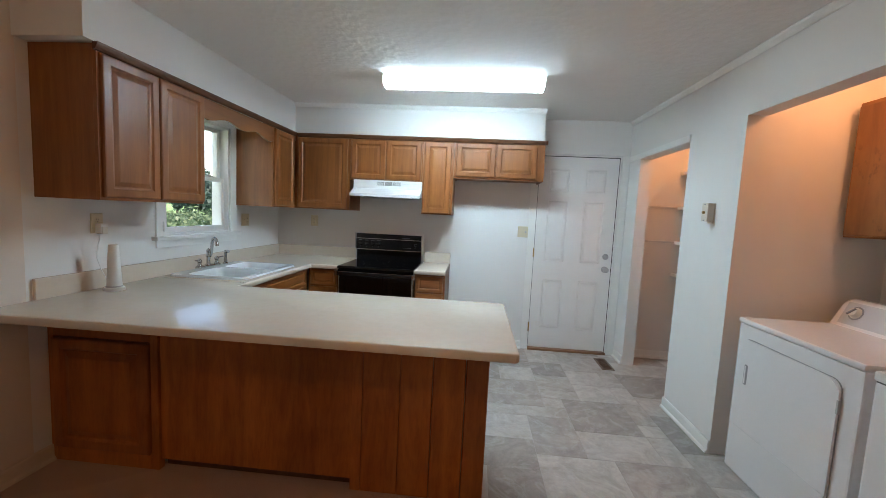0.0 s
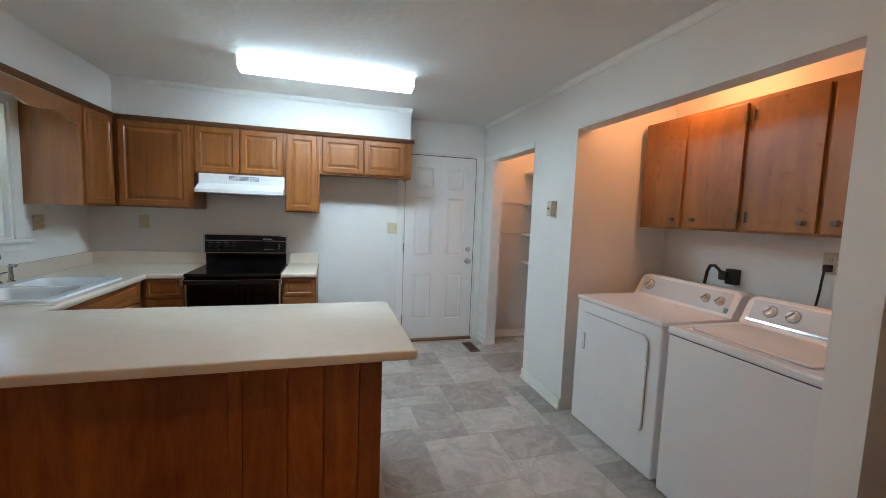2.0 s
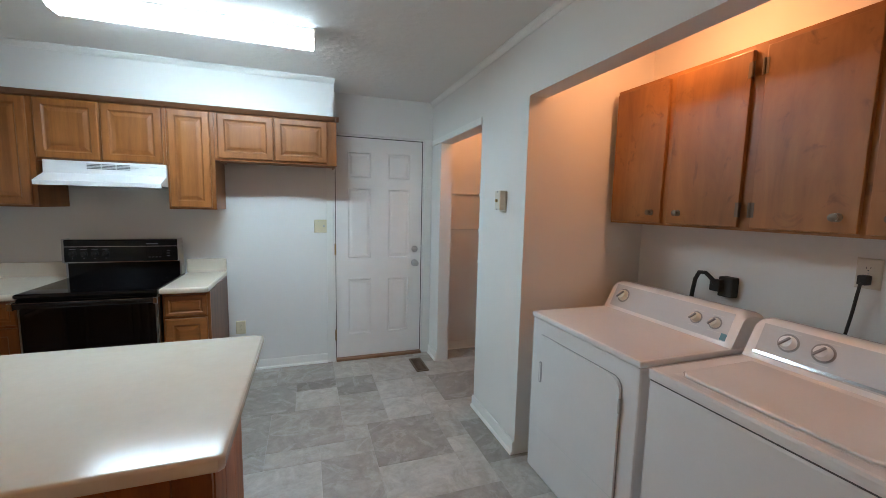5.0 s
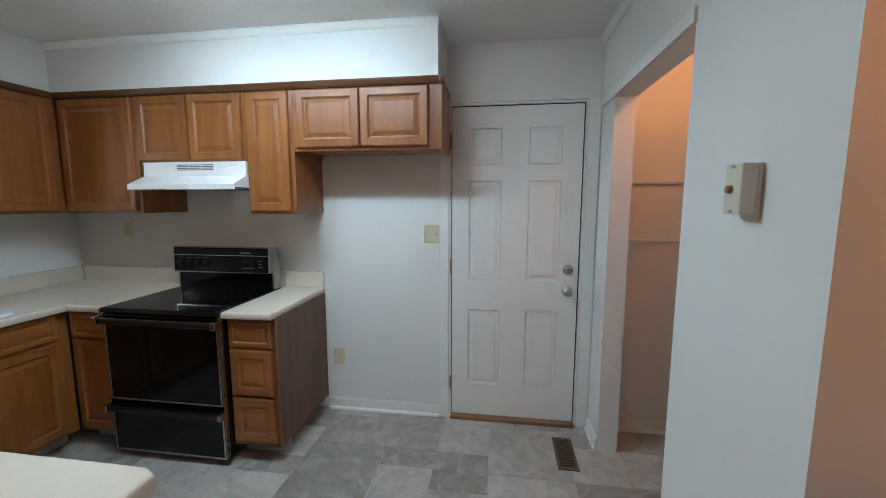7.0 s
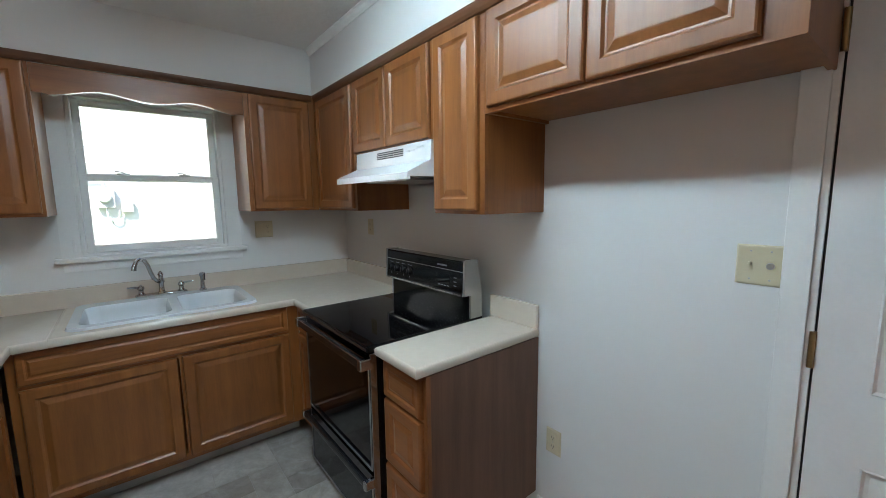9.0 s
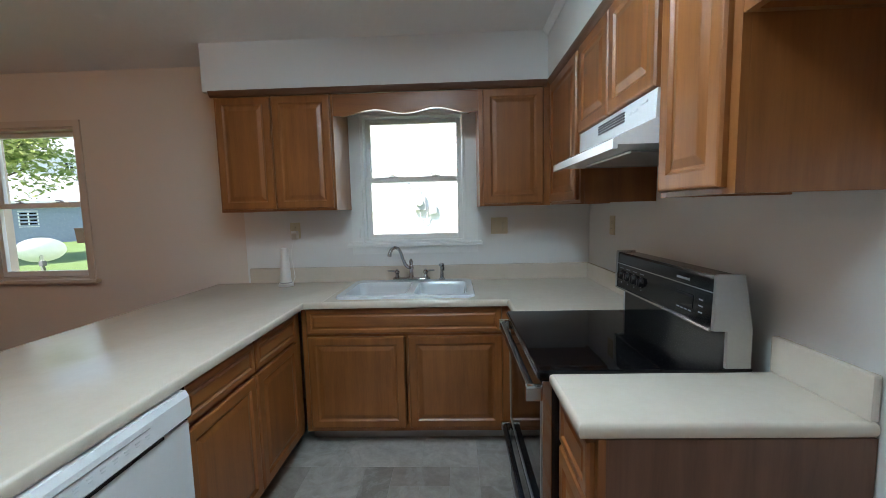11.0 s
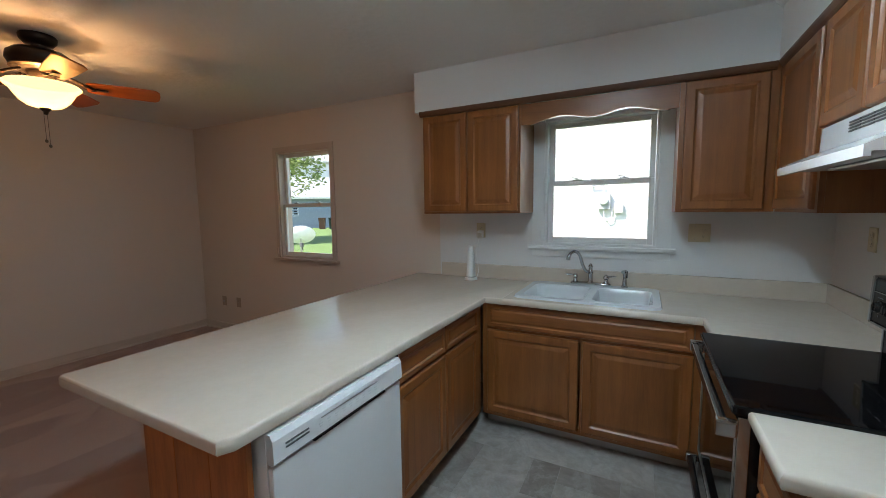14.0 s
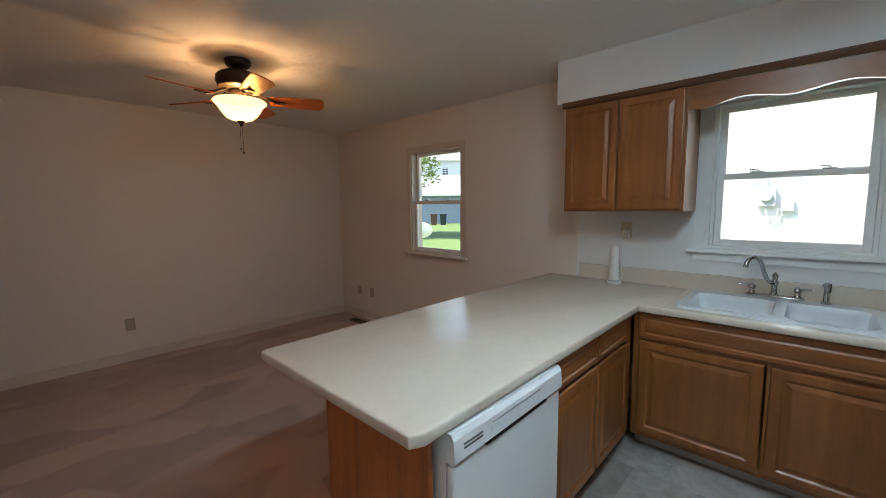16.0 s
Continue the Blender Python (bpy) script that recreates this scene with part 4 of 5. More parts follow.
# ---- range ----
def range_cooker():
    w, d = 0.712, 0.60
    ob = thing("range", "black electric range with smooth glass cooktop and chrome trims", "range", pose(-0.424, 5.585, 0), )
    part("body", boxes((0.004, w - 0.004, 0.0, d, 0.03, 0.862)), BLACK, ob)
    for x in (0.05, w - 0.05):
        for y in (0.05, d - 0.06):
            bm = bmesh.new()
            lathe(bm, [(0.018, 0.002), (0.018, 0.008), (0.010, 0.012), (0.010, 0.031)], (x, y, 0), 12)
            part("foot", bm, RUBBER, ob)
    part("cooktop", boxes((0.0, w, -0.042, d - 0.01, 0.862, 0.890, 0.006)), BLACKGLASS, ob, "glossy black glass cooktop")
    part("cooktop_trim", boxes((-0.001, w + 0.001, -0.046, -0.0425, 0.868, 0.884, 0.0015)), BLACK, ob)
    for sx in (0.0, w - 0.006):
        part("side_trim", boxes((sx, sx + 0.006, -0.030, -0.001, 0.05, 0.858, 0.002)), CHROME, ob)
    dr = part("oven_door", boxes((0.008, w - 0.008, -0.030, -0.001, 0.355, 0.850, 0.004)), BLACKGLASS, ob, "black glass oven door")
    part("door_trim", boxes((0.008, w - 0.008, -0.034, -0.0305, 0.356, 0.364)), STEEL, dr)
    for sx in (0.008, w - 0.015):
        part("door_trim", boxes((sx, sx + 0.007, -0.034, -0.0305, 0.364, 0.80)), STEEL, dr)
    hd = part("door_handle", boxes((-0.012, w + 0.012, -0.078, -0.050, 0.806, 0.842, 0.010)), BLACK, dr)
    part("handle_strip", boxes((-0.012, w + 0.012, -0.0765, -0.0735, 0.8405, 0.8440, 0.001)), CHROME, hd)
    for sx in (-0.016, w - 0.012):
        part("handle_end", boxes((sx, sx + 0.028, -0.082, -0.031, 0.802, 0.848, 0.006)), CHROME, hd)
    dw = part("storage_drawer", boxes((0.008, w - 0.008, -0.030, -0.001, 0.045, 0.335, 0.004)), BLACKGLASS, ob, "black storage drawer front")
    part("door_trim", boxes((0.008, w - 0.008, -0.034, -0.0305, 0.046, 0.054)), STEEL, dw)
    for sx in (0.008, w - 0.015):
        part("door_trim", boxes((sx, sx + 0.007, -0.034, -0.0305, 0.054, 0.30)), STEEL, dw)
    h2 = part("drawer_handle", boxes((-0.006, w + 0.006, -0.072, -0.048, 0.296, 0.328, 0.009)), BLACK, dw)
    for sx in (-0.010, w - 0.014):
        part("handle_end", boxes((sx, sx + 0.024, -0.076, -0.031, 0.292, 0.332, 0.006)), CHROME, h2)
    # console
    con = bmesh.new()
    prism(con, [(0.512, 0.8905), (0.512, 1.010), (0.472, 1.010), (0.478, 1.160), (0.482, 1.168), (0.552, 1.168), (0.578, 1.01), (0.578, 0.8905)], "x", 0.012, w - 0.012)
    cn = part("console", con, CONSOLE, ob)
    for sx in (0.0, w - 0.0115):
        bm = bmesh.new()
        prism(bm, [(0.510, 0.8915), (0.510, 1.004), (0.468, 1.006), (0.473, 1.170), (0.478, 1.174), (0.555, 1.174), (0.582, 1.01), (0.582, 0.8915)], "x", sx, sx + 0.0115)
        part("console_cap", bm, STEEL, cn, "brushed metal end cap")
    part("console_strip", boxes((0.013, w - 0.013, 0.466, 0.474, 1.002, 1.0095)), CHROME, cn)
    tilt = pose(0, 0.4722, 1.012, -2.4)
    part("console_strip", boxes((0.0, w - 0.026, -0.003, 0.001, 0.104, 0.108)), CHROME, cn, m=tilt @ pose(0.013, 0, 0))
    for kx in (0.060, 0.124, 0.188, 0.252):
        bm = bmesh.new()
        lathe(bm, [(0.024, 0.001), (0.024, -0.002), (0.020, -0.004), (0.018, -0.013), (0.015, -0.016), (0.0, -0.017)], (0, 0, 0), 22, "y")
        box(bm, -0.0025, 0.0025, -0.019, -0.016, -0.014, 0.016, 0.001)
        part("control_knob", bm, BLACK, cn, smooth=True, m=tilt @ pose(kx, 0, 0.055))
        part("dial_marks", boxes((-0.018, 0.018, -0.0012, 0.0006, 0.031, 0.034), (-0.002, 0.002, -0.0012, 0.0006, -0.036, -0.030)), DIMPRINT, cn, m=tilt @ pose(kx, 0, 0.055))
    part("clock_display", boxes((0.505, 0.60, -0.002, 0.001, 0.035, 0.078)), BLACKGLASS, cn, m=tilt)
    part("print_bars", boxes(*[(0.512 + 0.022 * i, 0.526 + 0.022 * i, -0.0012, 0.0006, 0.022, 0.026) for i in range(4)], *[(0.63, 0.65, -0.0012, 0.0006, 0.03 + 0.02 * i, 0.034 + 0.02 * i) for i in range(3)]), DIMPRINT, cn, m=tilt)
    part("badge", boxes((0.50, 0.575, -0.0016, 0.0006, 0.120, 0.128)), DIMPRINT, cn, m=tilt)


range_cooker()


def hood():
    w = 0.680
    ob = thing("range_hood", "white under-cabinet range hood with louvred vents", "range hood", pose(-0.398, 5.755, 1.543))
    bm = bmesh.new()
    prism(bm, [(0.0, 0.0), (0.0, 0.028), (0.012, 0.034), (0.118, 0.082), (0.122, 0.165), (0.505, 0.165), (0.505, 0.0), (0.490, 0.0), (0.49, 0.012), (0.014, 0.012), (0.014, 0.0)], "x", 0.0, w)
    part("shell", bm, APPLIANCE, ob)
    for vx in (0.232, 0.314, 0.396):
        for i in range(4):
            part("louvre", boxes((vx, vx + 0.075, 0.1165, 0.1215, 0.116 + i * 0.0095, 0.1205 + i * 0.0095)), INK, ob)
    part("switch_label", boxes((0.50, 0.525, 0.1165, 0.1205, 0.130, 0.135), (0.54, 0.565, 0.1165, 0.1205, 0.130, 0.135), (0.585, 0.63, 0.1165, 0.1205, 0.140, 0.147)), GREYPANEL, ob)
    part("filter", boxes((0.15, 0.57, 0.10, 0.40, 0.002, 0.010, 0.002)), STEEL, ob, "grey mesh grease filter")


hood()


# ---- dishwasher ----
def dishwasher():
    w = 0.625
    ob = thing("dishwasher", "white built-in dishwasher with a slim control panel", "dishwasher", pose(0.900, 4.425, 0, 0, 0, 180))
    part("body", boxes((0.004, w - 0.004, 0.0, 0.47, 0.10, 0.840)), APPLIANCE, ob)
    part("door_panel", boxes((0.006, w - 0.006, -0.022, -0.001, 0.12, 0.742, 0.005)), APPLIANCE, ob)
    bm = bmesh.new()
    prism(bm, [(-0.001, 0.752), (-0.026, 0.752), (-0.031, 0.758), (-0.028, 0.82), (-0.018, 0.838), (-0.001, 0.838)], "x", 0.004, w - 0.004)
    cp = part("control_panel", bm, APPLIANCE, ob)
    # black strip paints the shadow under the panel's lip
    part("handle_recess", boxes((0.15, w - 0.12, -0.030, -0.008, 0.7445, 0.7515)), BLACK, ob, "black strip painted as the lip's shadow over the pocket handle")
    bm = bmesh.new()
    n = 16
    out = [(0.15 + (w - 0.27) * i / n, 0.744 - 0.034 * math.sin(math.pi * i / n)) for i in range(n + 1)]
    prism(bm, out, "y", -0.0255, -0.0222)
    part("handle_scoop", bm, APPLIANCE, ob)
    tilt = pose(0, -0.0315, 0.757, -2.8)
    part("print_bars", boxes(*[(0.17 + 0.034 * i, 0.184 + 0.034 * i, -0.0012, 0.0006, 0.030, 0.0335) for i in range(9)], *[(0.172 + 0.034 * i, 0.182 + 0.034 * i, -0.0012, 0.0006, 0.022, 0.0245) for i in range(9)]), GREYPANEL, cp, m=tilt)
    part("accent_line", boxes((0.18, 0.46, -0.0012, 0.0006, 0.046, 0.0485)), STEEL, cp, m=tilt)
    for i in range(5):
        for j in range(2):
            part("vent_slot", boxes((0.045 + i * 0.0172, 0.0605 + i * 0.0172, -0.0014, 0.0006, 0.027 + j * 0.011, 0.032 + j * 0.011)), INK, cp, m=tilt)
    part("toe_panel", boxes((0.006, w - 0.006, 0.06, 0.075, 0.008, 0.112)), BLACK, ob)
    # solid black strip stands in for the shade in the side gap
    part("side_gap_shade", boxes((w + 0.0, w + 0.010, -0.004, 0.02, 0.01, 0.842)), BLACK, ob)


dishwasher()


# ---- laundry ----
def knob_dial(parent, m, r, material=APPLIANCE):
    bm = bmesh.new()
    lathe(bm, [(r * 1.15, 0.0), (r * 1.15, -0.004), (r, -0.007), (r * 0.9, -0.020), (r * 0.8, -0.024), (0.0, -0.025)], (0, 0, 0), 24, "y")
    k = part("control_dial", bm, material, parent, smooth=True, m=m)
    part("pointer", boxes((-0.0035, 0.0035, -0.034, -0.0245, -r * 0.95, r * 0.95, 0.0015)), PULLGREY, parent, "grey pointer bar", m=m @ pose(0, 0, 0, 0, 40, 0))
    bm = bmesh.new()
    lathe(bm, [(r * 1.45, 0.0008), (r * 1.45, -0.0012), (r * 1.2, -0.0013)], (0, 0, 0), 24, "y")
    part("dial_ring", bm, PULLGREY, parent, m=m)
    return k


def console_shell(x0, x1, low):
    """Backguard with a sloping face and rounded ends."""
    bm = bmesh.new()
    prof = [(0.475, 0.0), (0.483, 0.012), (0.535, 0.128), (0.552, 0.145), (0.585, 0.150), (0.66, 0.135), (0.672, 0.110), (0.672, 0.0)]
    ends = [(0.0, 0.86), (0.012, 0.95), (0.035, 1.0)]
    stations = [(x0 + e, s) for e, s in ends] + [(x1 - e, s) for e, s in reversed(ends)]
    rings = [[bm.verts.new((x, y, low + z * s)) for y, z in prof] for x, s in stations]
    for a, b in zip(rings, rings[1:]):
        for i in range(len(prof)):
            bm.faces.new((a[i], a[(i + 1) % len(prof)], b[(i + 1) % len(prof)], b[i]))
    bm.faces.new(rings[0][::-1])
    bm.faces.new(rings[-1])
    return bm


def dryer():
    w, d, top = 0.735, 0.70, 0.905
    ob = thing("dryer", "white front-loading clothes dryer with a large hinged door", "dryer", pose(2.385, 4.415, 0, 0, 0, -90))
    part("body", boxes((0.0, w, 0.0, d - 0.02, 0.012, top - 0.03, 0.010)), APPLIANCE, ob)
    part("top_panel", boxes((-0.004, w + 0.004, -0.008, d - 0.015, top - 0.028, top, 0.010)), APPLIANCE, ob)
    # door, with rounded corners
    def rr(a, b, c, e, r, n=5):
        out = []
        for cx, cz, s in ((b - r, e - r, 0), (a + r, e - r, 90), (a + r, c + r, 180), (b - r, c + r, 270)):
            out += [(cx + r * math.cos(radians(s + 90 * i / n)), cz + r * math.sin(radians(s + 90 * i / n))) for i in range(n + 1)]
        return out
    bm = bmesh.new()
    prism(bm, rr(0.058, w - 0.078, 0.238, 0.802, 0.049), "y", -0.0044, 0.001)
    part("door_gap", bm, PULLGREY, ob)
    bm = bmesh.new()
    prism(bm, rr(0.060, w - 0.080, 0.240, 0.800, 0.047), "y", -0.014, -0.0045)
    bmesh.ops.bevel(bm, geom=[e for e in bm.edges if all(v.co.y < -0.013 for v in e.verts)], offset=0.005, segments=2, affect="EDGES")
    dd = part("door", bm, APPLIANCE, ob)
    bm = bmesh.new()
    prism(bm, rr(0.098, 0.124, 0.545, 0.66, 0.012), "y", -0.0158, -0.0142)
    part("handle_recess", bm, PULLGREY, dd, "grey recessed door pull")
    bm = bmesh.new()
    prism(bm, rr(0.103, 0.112, 0.552, 0.652, 0.004), "y", -0.0175, -0.016)
    part("handle_lip", bm, APPLIANCE, dd)
    part("crease", boxes((0.06, w - 0.08, -0.0155, -0.0142, 0.29, 0.293)), GREYPANEL, dd)
    part("hinge", boxes((w - 0.082, w - 0.074, -0.016, -0.004, 0.66, 0.72)), STEEL, dd)
    cs = part("console", console_shell(0.0, w, top), APPLIANCE, ob, smooth=True)
    face = pose(0, 0.483, top + 0.012, -24.2)
    part("face_panel", boxes((0.035, w - 0.035, -0.0009, 0.0005, 0.004, 0.132)), CONSOLEGREY, cs, "matt blue-grey control face", m=face)
    knob_dial(cs, face @ pose(0.105, -0.001, 0.075), 0.027, ALMOND)
    for kx in (0.545, 0.635):
        knob_dial(cs, face @ pose(kx, -0.001, 0.072), 0.020, ALMOND)
    part("print_bars", boxes((0.08, 0.13, -0.0012, 0.0006, 0.112, 0.115), (0.52, 0.57, -0.0012, 0.0006, 0.106, 0.109), (0.61, 0.66, -0.0012, 0.0006, 0.106, 0.109), (0.52, 0.57, -0.0012, 0.0006, 0.034, 0.037), (0.61, 0.67, -0.0012, 0.0006, 0.034, 0.037)), GREYPANEL, cs, m=face)
    part("energy_label", boxes((0.675, 0.700, -0.0012, 0.0006, 0.008, 0.038)), plain("label_blue", (0.10, 0.25, 0.32), 0.5), cs, m=face)


def washer():
    w, d, top = 0.675, 0.70, 0.905
    ob = thing("washer", "white top-loading washing machine with the lid closed", "washer", pose(2.372, 3.628, 0, 0, 0, -90))
    part("body", boxes((0.0, w, 0.0, d - 0.02, 0.012, top - 0.045, 0.010)), APPLIANCE, ob)
    part("seam", boxes((0.004, w - 0.004, 0.002, d - 0.03, top - 0.046, top - 0.041)), INK, ob)
    tp = part("top_panel", boxes((-0.003, w + 0.003, -0.006, d - 0.015, top - 0.041, top, 0.012)), APPLIANCE, ob)
    bm = bmesh.new()
    rounded_slab(bm, [(0.075, 0.07), (0.10, 0.045), (w - 0.10, 0.045), (w - 0.075, 0.07), (w - 0.075, 0.41), (0.075, 0.41)], top + 0.0005, top + 0.012, 0.008)
    part("lid", bm, APPLIANCE, ob, smooth=True)
    part("lid_seam", boxes((0.068, w - 0.068, 0.038, 0.416, top - 0.001, top + 0.0008)), GREYPANEL, tp)
    cs = part("console", console_shell(0.0, w, top), APPLIANCE, ob, smooth=True)
    face = pose(0, 0.483, top + 0.012, -24.2)
    part("face_panel", boxes((0.035, w - 0.035, -0.0009, 0.0005, 0.004, 0.132)), CONSOLEGREY, cs, "matt blue-grey control face", m=face)
    for kx in (0.13, 0.235):
        knob_dial(cs, face @ pose(kx, -0.001, 0.080), 0.024)
    part("print_bars", boxes((0.10, 0.16, -0.0012, 0.0006, 0.118, 0.121), (0.20, 0.27, -0.0012, 0.0006, 0.118, 0.121), (0.21, 0.26, -0.0012, 0.0006, 0.036, 0.039)), GREYPANEL, cs, m=face)
    part("accent_strip", boxes((0.03, w - 0.03, -0.0014, 0.0006, 0.010, 0.020)), CHROME, cs, m=face)


dryer()
washer()


def laundry_cabinet():
    y0, y1, z0, z1 = 4.468, LAUNDRY[0] + 0.002, 1.392, 2.132
    w, h = y0 - y1, z1 - z0
    ob = thing("laundry_cabinet", "orange-stained birch wall cabinet with slab doors over the machines", "cabinet", pose(2.915, y0, z0, 0, 0, -90))
    dp = ALCOVE_X - 2.915 - 0.002
    for name, b in (("side_panel", (0, 0.018, 0.0195, dp, 0, h)), ("side_panel", (w - 0.018, w, 0.0195, dp, 0, h)), ("bottom_panel", (0.018, w - 0.018, 0.0195, dp, 0.0, 0.018)), ("top_panel", (0.018, w - 0.018, 0.0195, dp, h - 0.018, h)), ("back_panel", (0.018, w - 0.018, dp - 0.008, dp, 0.018, h - 0.018))):
        part(name, boxes(b), BIRCH, ob)
    face_frame(ob, w, 0, h, [(0, 0.03), (0.34, 0.405), (0.72, 0.795), (1.10, 1.145), (w - 0.03, w)], [(0, 0.035), (h - 0.04, h)], BIRCH)
    spans = [(0.016, 0.352), (0.392, 0.733), (0.783, 1.112), (1.134, w - 0.012)]
    for i, (a, b) in enumerate(spans):
        dr = part("door", boxes((a, b, -0.019, -0.0005, 0.012, h - 0.022, 0.004)), BIRCH, ob)
        kx = b - 0.054 if i in (0, 2) else a + 0.062
        bm = bmesh.new()
        lathe(bm, [(0.016, -0.0192), (0.015, -0.022), (0.007, -0.026), (0.007, -0.034), (0.013, -0.039), (0.014, -0.045), (0.0, -0.048)], (kx, 0, 0.065), 18, "y")
        part("knob", bm, ANTIQUE, dr, "antiqued metal knob", True)
        hx = a if i in (0, 2) else b
        if i in (1, 2):
            for hz in (0.085, h - 0.10):
                bm = boxes((hx - 0.012, hx + 0.012, -0.021, -0.0195, hz - 0.03, hz + 0.03))
                lathe(bm, [(0.005, 0), (0.005, 0.06)], (hx + (0.004 if i == 1 else -0.004), -0.022, hz - 0.03), 8)
                part("hinge", bm, ANTIQUE, dr, "dark antiqued surface hinge")


laundry_cabinet()

# wiring in the alcove
ewall = lambda y, z: pose(ALCOVE_X - 0.001, y, z, 0, 0, -90)
plate("outlet_plate", "almond duplex outlet above the washer", ewall(3.44, 1.25), material=ALMOND)
solid("dryer_receptacle", boxes((-0.035, 0.035, -0.05, 0, -0.05, 0.05, 0.008)), RUBBER, "black surface-mounted dryer receptacle", "receptacle", ewall(3.93, 1.10))
cord = bmesh.new()
tube(cord, [(3.13, 3.96, 1.10), (3.10, 3.965, 1.14), (3.09, 3.99, 1.165), (3.10, 4.03, 1.16), (3.115, 4.06, 1.12), (3.12, 4.075, 1.04), (3.12, 4.08, 0.90)], 0.010, 10)
box(cord, 3.115, 3.149, 3.935, 3.985, 1.075, 1.135, 0.008)
solid("dryer_power_cable", cord, RUBBER, "thick black dryer cord looping to its receptacle", "cable", smooth=True)
cord = bmesh.new()
tube(cord, [(3.175, 3.44, 1.225), (3.15, 3.44, 1.21), (3.145, 3.442, 1.17), (3.16, 3.455, 1.10), (3.165, 3.47, 1.0), (3.165, 3.47, 0.88)], 0.0055, 8)
box(cord, 3.155, 3.19, 3.425, 3.455, 1.208, 1.245, 0.006)
solid("washer_power_cable", cord, RUBBER, "black washer power cord hanging from the outlet", "cable", smooth=True)
valve = boxes((0, 0.03, -0.03, 0, 0, 0.06, 0.004))
solid("water_valve_box", valve, INK, "small dark washer valve on the alcove wall", "valve", ewall(3.20, 1.02))


def ceiling_bulb(place, label):
    ob = thing("ceiling_lampholder", label, "ceiling light", pose(*place))
    bm = bmesh.new()
    lathe(bm, [(0.055, 0.0), (0.055, -0.012), (0.035, -0.03), (0.022, -0.045), (0.0, -0.046)], (0, 0, 0), 20)
    part("holder", bm, WHITE, ob, smooth=True)


ceiling_bulb((2.78, 3.95, CEIL), "white porcelain lampholder in the laundry alcove ceiling")
ceiling_bulb((2.75, 5.45, CEIL), "white porcelain lampholder in the pantry ceiling")


# ---- pantry shelves ----
for z in (1.235, 1.585):
    solid("shelf_cleat", boxes((XR + 0.112, CLOSET_X - 0.30, -0.014, -0.001, -0.008, 0.008, 0.002)), GREYPANEL, "thin white shelf rail on the pantry wall", "rail", pose(0, YB, z), group="pantry shelf rails")
for z in (0.90, 1.225, 1.575, 1.92):
    ob = thing("pantry_shelf", "white painted pantry shelf board on a bracket", "shelf", pose(CLOSET_X, YB, z), group="pantry shelves")
    part("board", boxes((-0.43, -0.001, -1.50, -0.016, 0.0, 0.018, 0.002)), WHITE, ob)
    part("bracket", boxes((-0.39, -0.002, -0.06, -0.042, -0.05, -0.001, 0.002)), WHITE, ob)
    part("front_lip", boxes((-0.448, -0.4305, -1.50, -0.016, -0.010, 0.020, 0.003)), WHITE, ob)


# ---- ceiling light ----
def fluorescent():
    x0, x1, y0, y1 = 0.075, 1.275, 4.985, 5.165
    ob = thing("ceiling_light", "glowing fluorescent wraparound ceiling light", "ceiling light", pose(x0, y0, CEIL))
    w, d = x1 - x0, y1 - y0
    part("pan", boxes((0.006, w - 0.006, 0.008, d - 0.008, -0.012, 0.0)), WHITE, ob)
    bm = bmesh.new()
    prism(bm, [(0.008, -0.052), (0.026, -0.070), (0.044, -0.076), (d - 0.044, -0.076), (d - 0.026, -0.070), (d - 0.008, -0.052)], "x", 0.012, w - 0.012)
    part("diffuser", bm, TUBE_GLOW, ob, "glowing white ribbed acrylic diffuser")
    for o in ([(0.004, -0.014), (0.002, -0.022), (0.0075, -0.0515), (0.014, -0.0515), (0.010, -0.014)], [(d - 0.004, -0.014), (d - 0.002, -0.022), (d - 0.0075, -0.0515), (d - 0.014, -0.0515), (d - 0.010, -0.014)]):
        bm = bmesh.new()
        prism(bm, o, "x", 0.012, w - 0.012)
        part("side_lens", bm, SIDE_GLOW, ob, "glowing white acrylic side lens")
    for a, b in ((0.0, 0.0118), (w - 0.0118, w)):
        bm = bmesh.new()
        prism(bm, [(0.002, -0.001), (-0.001, -0.022), (0.006, -0.054), (0.024, -0.073), (0.043, -0.080), (d - 0.043, -0.080), (d - 0.024, -0.073), (d - 0.006, -0.054), (d + 0.001, -0.022), (d - 0.002, -0.001)], "x", a, b)
        part("end_cap", bm, WHITE, ob)


fluorescent()


